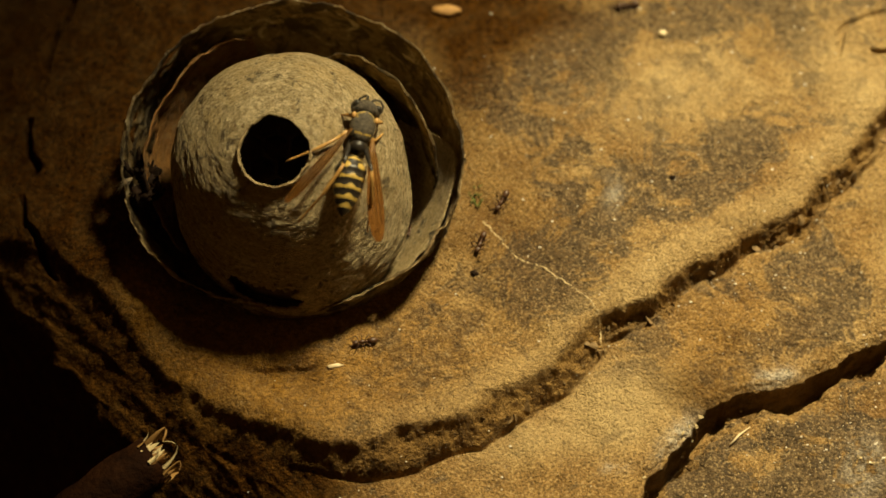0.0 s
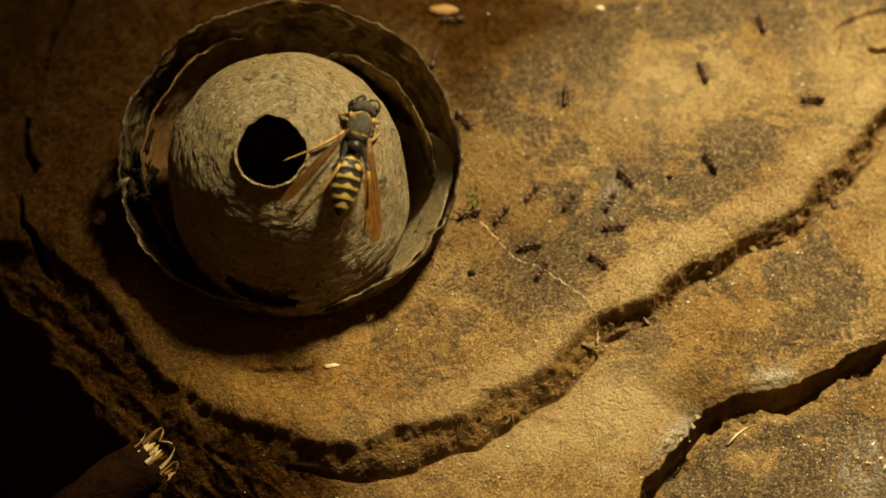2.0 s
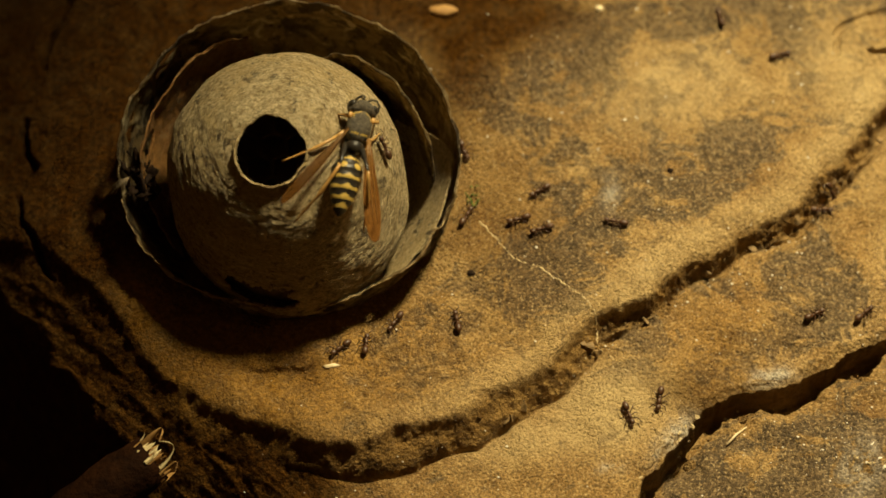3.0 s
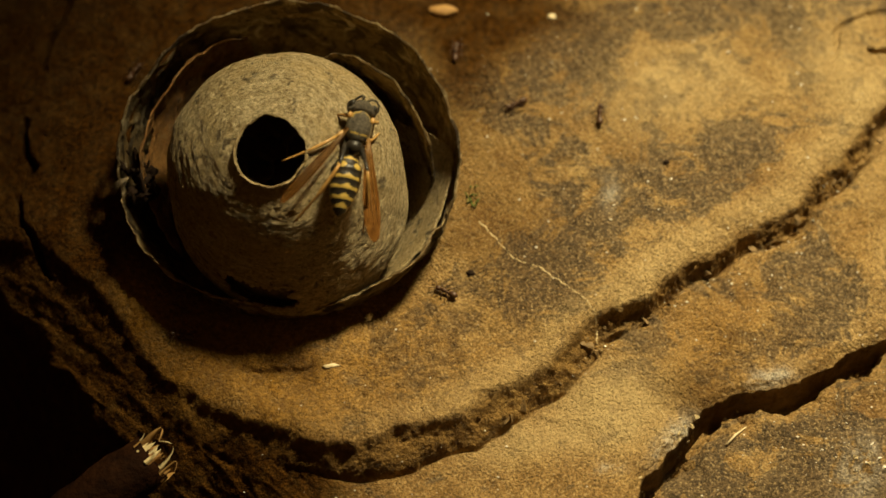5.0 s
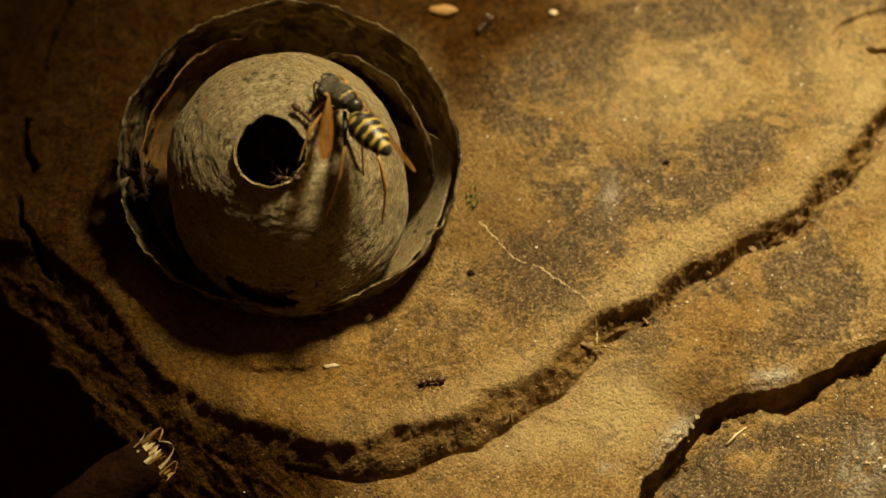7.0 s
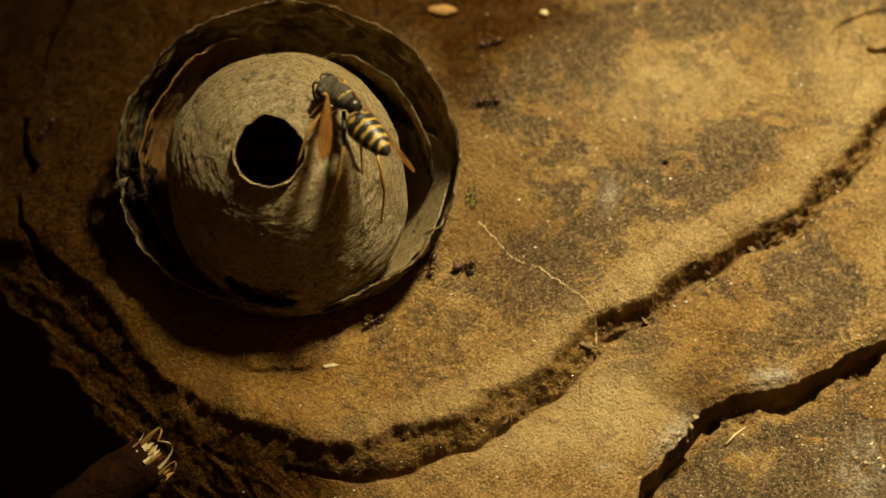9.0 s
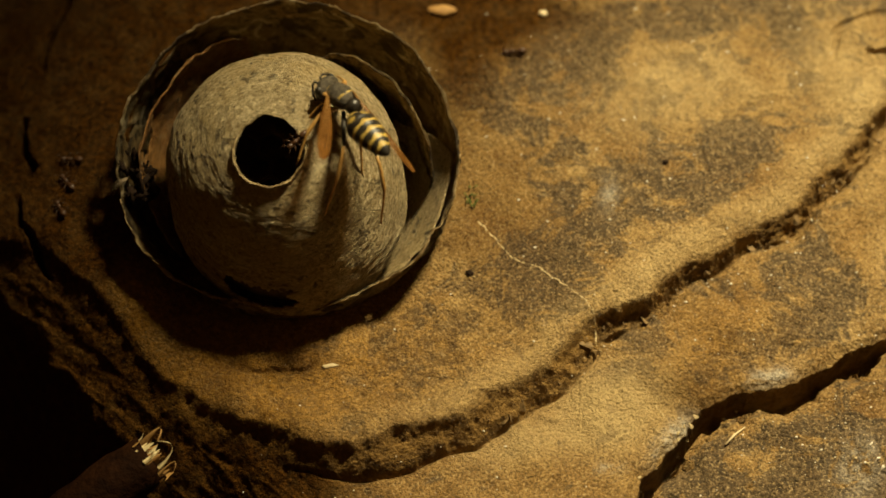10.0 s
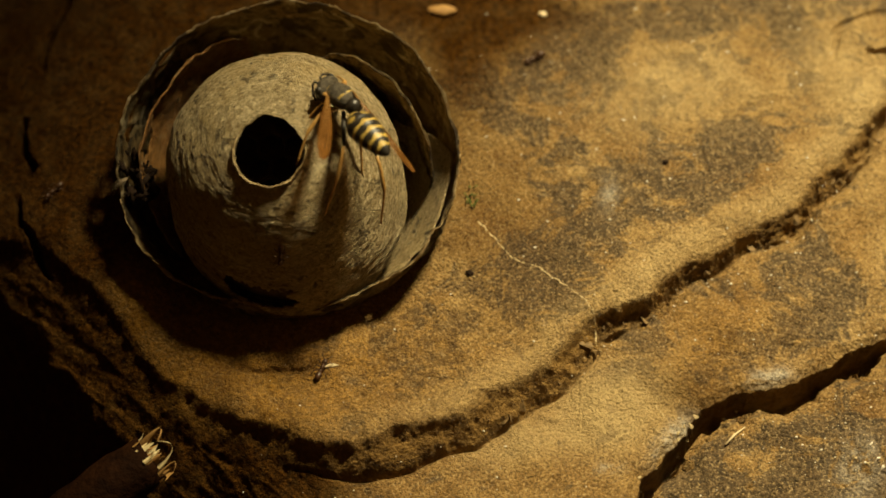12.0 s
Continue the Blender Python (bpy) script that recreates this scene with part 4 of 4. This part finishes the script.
def nest_debris():
    """Dark crumbs held in silk at the torn edge of the cup."""
    c = NEST_POSE @ Vector((-0.0197, -0.0005, 0.0095)) / MM
    thing = tagged(new("debris_clump"), "dark clump of crumbs and silk caught on the nest's edge", "debris")
    thing.location = c * MM
    rng = random.Random(8)
    pieces = []
    for k in range(30):
        p = Vector((rng.gauss(1.4, 0.9), rng.gauss(-0.2, 1.4), rng.gauss(-0.9, 0.7)))
        s = rng.choice((0.15, 0.2, 0.3, 0.5, 0.8, 1.1))
        v, f = ball((0, 0, 0), (s * 1.5, s * 0.8, s * 0.45), 12, 9)
        turn = Euler((rng.uniform(0, 6), rng.uniform(0, 6), rng.uniform(0, 6))).to_matrix()
        pieces.append(([p + turn @ (q * (1 + 0.9 * noise.fractal(q * 2.5 / s + p, 0.8, 2.0, 3))) for q in v], f))
    tagged(mesh_object("crumb_mass", *joined(pieces), DIRT, thing), kind="stuff")
    for k in range(7):
        a = radians(205 + 9 * k + rng.uniform(-6, 6))
        n = rng.uniform(1.6, 3.6)
        pts = [(0.3, -0.6, 0), (0.5 * n * math.cos(a), -0.6 + 0.5 * n * math.sin(a), 0.25), (n * math.cos(a), -0.8 + n * math.sin(a), -0.2)]
        mesh_object("silk_thread", *tube(pts, [0.035, 0.025, 0.012], 5), SILK, thing)
    return thing


def stone_chips():
    """Angular chips of stone that break the face of the step."""
    rng = random.Random(21)
    forms = []
    for k in range(7):
        bm = bmesh.new()
        for _ in range(11):
            p = Vector((rng.gauss(0, 1), rng.gauss(0, 1), rng.gauss(0, 0.8))).normalized()
            bm.verts.new(p * rng.uniform(0.75, 1.1) * MM)
        bmesh.ops.convex_hull(bm, input=bm.verts)
        me = bpy.data.meshes.new("stone_chip")
        bm.to_mesh(me)
        bm.free()
        me.materials.append(CHIP)
        forms.append(me)
    line = LIP[2:18]
    for k in range(36):
        i = rng.randrange(len(line) - 1)
        t = rng.random()
        (ax, ay), (bx, by) = line[i], line[i + 1]
        nx, ny = by - ay, -(bx - ax)
        n = math.hypot(nx, ny)
        off = rng.uniform(-2.6, -0.5)
        x, y = ax + (bx - ax) * t + nx / n * off * -1, ay + (by - ay) * t + ny / n * off * -1
        if nx * 0 + ny > 0:
            x, y = ax + (bx - ax) * t + nx / n * off, ay + (by - ay) * t + ny / n * off
        chip = new("stone_chip", rng.choice(forms))
        chip.parent = GROUND
        s = rng.choice((0.3, 0.45, 0.6, 0.8, 1.0))
        chip.matrix_basis = pose(x * MM, y * MM, (rock_z(x, y) - 0.4 * s) * MM, rng.uniform(0, 360), rng.uniform(0, 360), rng.uniform(0, 360)) @ Matrix.Diagonal((s * 1.4, s, s * 0.7, 1))


def crack_slabs():
    """Broken slabs of stone wedged in the mouth of the crack."""
    rng = random.Random(41)
    for x, y, lift, sx, sy, turn in ((31.9, -25.4, -0.7, 2.3, 1.3, 48), (30.2, -27.6, -1.1, 1.0, 0.7, 30), (37.6, -20.9, -1.3, 1.2, 0.5, 12)):
        bm = bmesh.new()
        for _ in range(26):
            bm.verts.new(Vector((rng.uniform(-1, 1), rng.uniform(-1, 1), rng.uniform(-0.5, 0.5))) * MM)
        bmesh.ops.convex_hull(bm, input=bm.verts)
        slab = part("stone_slab", bm, ROCK, GROUND, "broken brown slab wedged in the crack")
        for p in slab.data.polygons:
            p.use_smooth = False
        top = max(rock_z(x + dx, y + dy) for dx in (-2.5, 0, 2.5) for dy in (-2.5, 0, 2.5))
        slab.matrix_basis = pose(x * MM, y * MM, (top + lift - 0.55) * MM, 14, -12, turn) @ Matrix.Diagonal((sx, sy, 0.9, 1))


def crystals():
    """White mineral crystals on the edge of the crack and in the lower bed."""
    rng = random.Random(31)
    for px, py, spread, count in ((28.9, -24.3, 0.7, 9), (30.3, -22.6, 0.8, 8), (36.2, -19.2, 1.0, 7), (52.6, -27.3, 1.1, 12), (24.4, -29.9, 0.6, 5)):
        for k in range(count):
            x, y = px + rng.gauss(0, spread), py + rng.gauss(0, spread * 0.7)
            s = rng.choice((0.12, 0.18, 0.25, 0.34))
            bm = bmesh.new()
            for _ in range(9):
                bm.verts.new(Vector((rng.gauss(0, 1), rng.gauss(0, 1), rng.gauss(0, 1))).normalized() * MM)
            bmesh.ops.convex_hull(bm, input=bm.verts)
            me = bpy.data.meshes.new("crystal")
            bm.to_mesh(me)
            bm.free()
            me.materials.append(MICA if k % 3 == 0 else CALCITE)
            ob = new("crystal", me)
            ob.parent = GROUND
            ob.matrix_basis = pose(x * MM, y * MM, (rock_z(x, y) + 0.1 * s) * MM, 0, 0, rng.uniform(0, 360)) @ Matrix.Diagonal((s * 1.4, s, s * 0.8, 1))


moving_crumb, pellet = small_things()
crystals()
crack_slabs()
stone_chips()
twig()
nest_debris()


# ---- what moves ----
def motions():
    walk(wasp, [(0.0, WASP_REST), (6.2, WASP_REST), (6.3, WASP_TURNED), (12.0, WASP_TURNED)])

    def slide(thing, stops):
        walk(thing, [(t, pose(x * MM, y * MM, rock_z(x, y) * MM)) for t, x, y in stops])
    slide(pellet, [(0, 28.9, 32.6), (1.5, 28.8, 32.4), (1.9, 21.1, 36.8), (3.2, 21.0, 36.8), (4.7, 14.8, 35.7), (6.2, 14.6, 35.7), (7.1, 14.9, 36.4), (8.8, 13.8, 36.3), (12, 13.6, 36.1)])
    slide(moving_crumb, [(0, 29.1, 10.1), (2.3, 29.1, 10.1), (3, 29.3, 11.2), (4.7, 28.9, 12.4), (12, 28.9, 12.4)])

    def between(t0, t1, rest, turned):
        return [(0.0, rest), (t0, rest), (t1, turned), (12.0, turned)]
    walk(abdomen, between(6.2, 6.3, pose(-0.0038, 0.0004, -0.0002, 0, -1, 3), pose(-0.0036, 0.0012, -0.0006, 0, -6, -3)))
    walk(wasp_head, between(6.2, 6.3, pose(0.00245, 0, -0.0001, 0, 12, 0), pose(0.00255, 0.0003, 0.0002, 0, 4, 22)))
    walk(wings[0], between(6.2, 6.3, pose(-0.0007, 0.00140, 0.0006, 52, -6, -27), wing_pose(WASP_TURNED, (0.6, 1.45, 0.6), (0.02, -0.93, 0.36), (0.62, 0.2, 0.75))))
    walk(wings[1], between(6.2, 6.3, pose(-0.0013, -0.00130, 0.0006, -10, -6, 14), wing_pose(WASP_TURNED, (-1.3, -0.9, 0.75), (0.55, -0.80, -0.10), (0.68, 0.40, 0.61))))
    for i, (thigh, shin) in enumerate(legs):
        a, b = leg_poses(WASP_REST, FEET_REST, i), leg_poses(WASP_TURNED, FEET_TURNED, i, KNEES_TURNED[i])
        walk(thigh, between(6.2, 6.3, a[0], b[0]))
        walk(shin, between(6.2, 6.3, a[1], b[1]))
    route([(0, 7.1, 7, -120), (0.5, 5.4, 14.8, -120), (1, 9.2, 48, -204), (1.5, 29.1, 32.7, -160), (2, 34.4, 12.3, -240), (2.5, 50.9, -17.9, -275), (3, 53.1, -7.7, -320), (5, 68, -7.7, -360), (12, 70.2, -9.2, -360)])
    route([(0, -5, 3.2, -100), (0.5, -27.6, 2.9, -130), (1, -47.3, 7.5, -100), (1.5, -40.3, 27.2, -135), (2, -7.5, 16.9, -160), (2.5, -22.1, -1.1, -180), (3, -22.8, -10.8, -200), (5, -32.2, -12.7, -190), (5.5, -70, -12.7, -180), (9.5, -71.7, -11.5, -180), (10, -48.5, 5.8, -240), (10.5, -9, -7.1, -180), (11, -6.2, -5.3, -170), (11.5, -29.5, 11, -150), (12, -32.9, 48, -234)])
    route([(0, 4.4, 0.9, -110), (0.5, 3.5, -0.3, -165), (1, 3.3, -0.1, -200), (1.5, 5.9, 12.9, -120), (2, 2.8, 18.9, -50), (2.5, 4.5, 24.3, -134), (3, 2.8, 14.2, -70), (5, -0.3, 10, -110), (5.5, -1.3, 6.2, -110), (6, -6.7, -0.2, -100), (6.5, -16.8, -0.8, -140), (7, -18.1, -1.7, -180), (9, -17.7, 48, -264), (9.5, -17, 48.1, -264), (10, -47.7, 13.3, -190), (10.5, -45.6, 24.9, -225), (11, -30.6, 2.7, -300), (11.5, -29.5, 4.6, -300), (12, -70, 4.6, -216)])
    route([(0, 24.4, 37.2, -174), (0.5, 19.6, 34.8, -160), (1, 18.1, 32.1, -135), (1.5, 18, 35.9, -120), (2, 1.2, 35.2, -180), (2.5, -44.9, 21.7, -165), (3, -7.4, 4.7, -240), (5, -40.6, 26.3, -300), (5.5, -31.8, 17.8, -300), (6, -30.6, 16.6, -320), (6.5, -21.9, 6.3, -350), (7, -16.6, 5.5, -400), (9, 2.9, -2.3, -340), (9.5, 1.2, 15.9, -280), (10, 0.7, 11.8, -360), (10.5, 2, 21.5, -280), (11, 10.6, 28.7, -360), (11.5, 10.1, 48, -276), (12, 8.9, 48, -276)])
    route([(0, 29.2, 52.2, -90), (1, 28.8, 52.5, -90), (1.5, 30.7, 35.2, -120), (1.6, 17.5, 28.1, None), (1.7, 15.1, 21.8, None), (1.8, 11.2, 13, None), (1.9, 13, 11.7, None), (2, 21.4, 6.6, -204), (2.1, 30.1, 2.1, None), (2.2, 44.3, -3, None), (2.3, 36.4, -10.6, None), (2.4, 30.9, -15.2, None), (2.5, 19.2, -44, None), (12, 19.2, -45, None)])
    route([(0, 34.4, 52, -90), (1, 34.4, 52, -90), (1.5, 35.7, 36.1, -174), (2, 50, 8.5, -250), (2.5, 48.5, 3, -300), (3, 48.8, 6.5, -360), (5, 68, 6.5, -360), (12, 72.5, 5.7, -360)])
    route([(0, 42.2, 52.4, -90), (1, 41.8, 52.5, -90), (1.5, 38.3, 35.4, -170), (2, 48.3, 21.8, -180), (2.5, 68, 21.8, -264), (3, 46.7, -7.9, -330), (5, 68, -7.9, -360), (12, 66.6, -7.9, -360)])
    route([(0, 45.9, 51.7, -90), (1, 43.9, 51.1, -90), (1.5, 44, 36.6, -174), (2, 42.6, 34.3, -258), (2.5, 39.3, 48, -256), (3, 37.1, 35.2, -260), (5, 36, 48, -264), (12, 40, 47.4, -264)])
    route([(0, 51.7, 51.9, -90), (1, 50.6, 52, -90), (1.5, 34.4, 33.4, -30), (1.6, 20.6, 32.3, None), (1.7, 17.6, 24.1, None), (1.8, 13.2, 15.8, None), (1.9, 13.7, 13.9, None), (2, 23.5, 10.1, -50), (2.1, 32.3, 4.7, None), (2.2, 46.2, 1.2, None), (2.3, 39.1, -7.4, None), (2.4, 33.5, -14.8, None), (2.5, 20.5, -44, None), (12, 20.5, -45, None)])
    route([(0, 57.6, 52, -90), (1.5, 57.3, 51.7, -90), (1.6, 18.5, 25.1, None), (1.7, 14.5, 17, None), (1.8, 12.7, 8.2, None), (1.9, 11.8, 6.5, None), (2, 19.6, -2.2, -15), (2.1, 27.8, -4.8, None), (2.2, 42.9, -10, None), (2.3, 34.8, -17.5, None), (2.4, 31.2, -25.4, None), (2.5, 16.6, -27.7, -30), (3, 26.7, -19.4, -100), (5, 26.7, -44, -90), (6.5, 25, -44.5, -90), (7, -16, -10.5, -174), (9, -8.4, -10.3, -150), (9.5, -6.5, -8.9, -150), (10, -17, 2.3, -135), (10.5, -16, -3.5, -60), (11, -19.3, -7.7, -100), (11.5, -13.7, -10, -180), (12, -19.1, -7.5, -100)])
    route([(0, -10.1, -13.2, -170), (0.5, -14.9, -14.8, -140), (1, -12.8, -8.3, -180), (1.5, -12.9, 48, -264), (2, -1.2, 28.5, -280), (2.5, 5.5, 28.9, -350), (3, 3, 4.6, -300), (5, 1.9, 29.6, -275), (5.5, 5.6, 48, -281), (12, 7.9, 48.5, -281)])
    route([(0, 9.6, 58.1, -90), (0.5, 9.8, 24.3, -174), (1, 11.8, 37.4, -180), (1.5, 14.9, 22.9, -150), (2, 16, 22.3, -95), (2.5, 18.7, 25.2, -160), (3, -3.3, 1, -140), (5, -0.3, 48, -224), (7, 1.1, 47.5, -224), (9, 6.2, 21.7, -180), (9.5, 12.2, 24.1, -160), (10, 16, 48, -244), (12, 14.9, 47.3, -244)])
    route([(0, 16.3, 57.9, -90), (0.5, -30.5, -19.5, -174), (1, -30.2, -12.6, -120), (1.5, -70, -12.6, -180), (2, 3.3, 5, -160), (2.5, 1.4, 48, -244), (3, 1.7, -10.4, -260), (5, 0.5, -6.2, -210), (5.5, 23.4, -10.6, -140), (6, 10.7, 6.5, -224), (6.5, 10.4, 48, -269), (12, 4.1, 48.6, -269)])
    route([(0, 22.4, 58.2, -90), (1.5, 23.4, 58, -90), (1.6, 11, 30.6, None), (1.7, 8.8, 23.9, None), (1.8, 6.4, 13.7, None), (1.9, 7.2, 10.8, None), (2, 11.4, 8.1, -125), (2.1, 20.6, 3.4, None), (2.2, 36, -1.7, None), (2.3, 28.4, -7.4, None), (2.4, 22.7, -15.1, None), (2.5, 13.2, -44, None), (3, -5.8, -10.4, -125), (5, -3.4, 48, -209), (12, -5.9, 49.2, -209)])
    route([(0, 28.8, 57.7, -90), (1, 28.1, 57.9, -90), (1.5, 30.9, 30.7, -174), (2, 34.2, 26.4, -250), (2.5, 25.4, 19.6, -295), (3, 44.7, 28.7, -340), (5, 48.5, 48, -281), (12, 49.5, 46, -281)])
    route([(0, 35.1, 58.3, -90), (1.5, 36.6, 58.5, -90), (1.6, 16.4, 28.2, None), (1.7, 11, 22.2, None), (1.8, 10.2, 13.7, None), (1.9, 7.8, 10.4, None), (2, 16.2, 6.8, -120), (2.1, 24, 3, None), (2.2, 38.4, -1.6, None), (2.3, 34.1, -7.9, None), (2.4, 28, -15, None), (2.5, 16.1, -44, None), (12, 16.1, -45, None)])
    route([(0, 40.4, 57.7, -90), (1.5, 40, 57.8, -90), (1.6, 17, 26.3, None), (1.7, 16.9, 21.4, None), (1.8, 12.4, 12.3, None), (1.9, 12.2, 9.4, None), (2, 21.6, 2.7, -170), (2.1, 28.9, -1.3, None), (2.2, 44.1, -6.7, None), (2.3, 37.2, -11.3, None), (2.4, 31.4, -21.3, None), (2.5, 19.3, -44, None), (12, 19.3, -45, None)])
    route([(0, 46.7, 58.4, -90), (1.5, 48.2, 58.9, -90), (1.6, 8.6, 27.3, None), (1.7, 7.9, 21.5, None), (1.8, 3.6, 11.1, None), (1.9, 4.8, 9.6, None), (2, 7.5, 5, -174), (2.1, 16.7, 0.3, None), (2.2, 31, -4.7, None), (2.3, 26.1, -11.8, None), (2.4, 18.6, -17.9, None), (2.5, 10.9, -44, None), (12, 10.9, -45, None)])
    route([(0, 54.4, 58.2, -90), (1.5, 54.1, 58.3, -90), (1.6, 11.3, 27.1, None), (1.7, 8, 19.2, None), (1.8, 7, 9.3, None), (1.9, 6.9, 7, None), (2, 10.9, 0.4, -174), (2.1, 19.6, -2.6, None), (2.2, 33.8, -7.8, None), (2.3, 27.7, -13.5, None), (2.4, 23.8, -21.8, None), (2.5, 12.9, -44, None), (3, -9.4, -13.5, -275), (5, -70, -13.5, -191), (5.5, -52.2, 19.5, -150), (6, -70, 19.5, -180), (6.5, -69.5, 19.4, -180), (7, -35.4, 21.7, -180), (9, -51.5, 18.9, -130), (9.5, -48.6, 32.1, -140), (10, -31.9, 28.5, -100), (10.5, -49.8, 32.5, -140), (11, -46.9, 48, -224), (12, -47.2, 48, -224)])
    route([(0, 60.2, 58.3, -90), (1.5, 57.9, 58.1, -90), (1.6, 11.6, 22.7, None), (1.7, 9.3, 16.2, None), (1.8, 6.4, 8.6, None), (1.9, 5.3, 3.6, None), (2, 12.5, -3.1, -120), (2.1, 23.1, -5.1, None), (2.2, 38.1, -10.9, None), (2.3, 31, -17.2, None), (2.4, 25.1, -24, None), (2.5, 16.2, -18.8, -70), (3, 22.9, -21.5, -70), (5, 22.9, -44, -90), (6.5, 22.4, -44.4, -90), (7, -1.2, -19.2, -174), (9, -1.2, -2.3, -100), (9.5, -3.2, -10.4, -120), (10, -2.9, 48, -204), (10.5, -4.2, 47.7, -204), (11, -4.8, -0.1, -288), (11.5, -24.3, 4.9, -370), (12, -14.6, -17.1, -290)])
    route([(0, 64.6, 57.6, -90), (2.5, 62.4, 56.3, -90), (3, -12.6, -14.1, -140), (5, -70, -14.1, -180), (9.5, -70.6, -14.3, -180), (10, -48, 10, -230), (10.5, -70, 10, -180), (11, -71, 10.2, -180), (11.5, -44.5, 7.5, -200), (12, -49.7, 8.7, -130)])
    route([(0, 21, 52, None), (2.1, 23, 50, None), (2.2, 32, 22.8, None), (2.3, 35.9, 10.1, None), (2.4, 27.3, 9.4, None), (2.5, 21.9, 6.4, -200), (3, 21.9, 3.5, -190), (5, 20.6, 19.5, -274), (5.5, 23.3, 48, -275), (11, 26.3, 46.5, -275), (11.5, 31.4, 35.7, -340), (12, 34.8, 48, -285)])
    route([(0, 26, 52, None), (2.1, 28, 50, None), (2.2, 38.3, 22.8, None), (2.3, 39.6, 5.6, None), (2.4, 31.3, 0.9, None), (2.5, 29, 8.5, 15), (3, 49.8, 9.6, -30), (5, 68, 9.6, 0), (12, 69.8, 9.8, 0)])
    route([(0, 16, 52, None), (2.1, 18, 50, None), (2.2, 25.7, 22.8, None), (2.3, 28.1, 8.9, None), (2.4, 20.7, 9.4, None), (2.5, 17.1, 7.9, -165), (3, 12.5, 8.3, -150), (5, 9.6, 21.3, -150), (5.5, 11.5, 14.8, -95), (6, 6.8, 15.9, -110), (6.5, 5.7, 24.3, -135), (7, 5.7, 34.1, -135), (9, 6.5, 31.2, -165), (9.5, 10.4, 27.9, -200), (10, 9.7, 29.8, -180), (10.5, 8.7, -0.3, -125), (11, 12.8, 5.6, -100), (11.5, 12.2, 48, -184), (12, 12.3, 28.5, -150)])
    route([(0, 11, 52, None), (2.1, 13, 50, None), (2.2, 19.4, 22.8, None), (2.3, 22, 14.4, None), (2.4, 16.2, 3.1, None), (2.5, 29, 0.2, -195), (3, 12.6, 2.7, -165), (5, 11.5, 48, -249), (12, 14.4, 48.8, -249)])
    route([(0, 6, 52, None), (2.1, 8, 50, None), (2.2, 13.1, 22.8, None), (2.3, 17.3, 13.9, None), (2.4, 10.8, 11.4, None), (2.5, 7.3, 6.2, -135), (3, 9.7, 4.2, -165), (5, 7.3, 48, -249), (5.5, 6.8, 48, -249), (6, 9, 33.6, -180), (6.5, 8.6, 48, -264), (12, 6.9, 47.9, -264)])


motions()
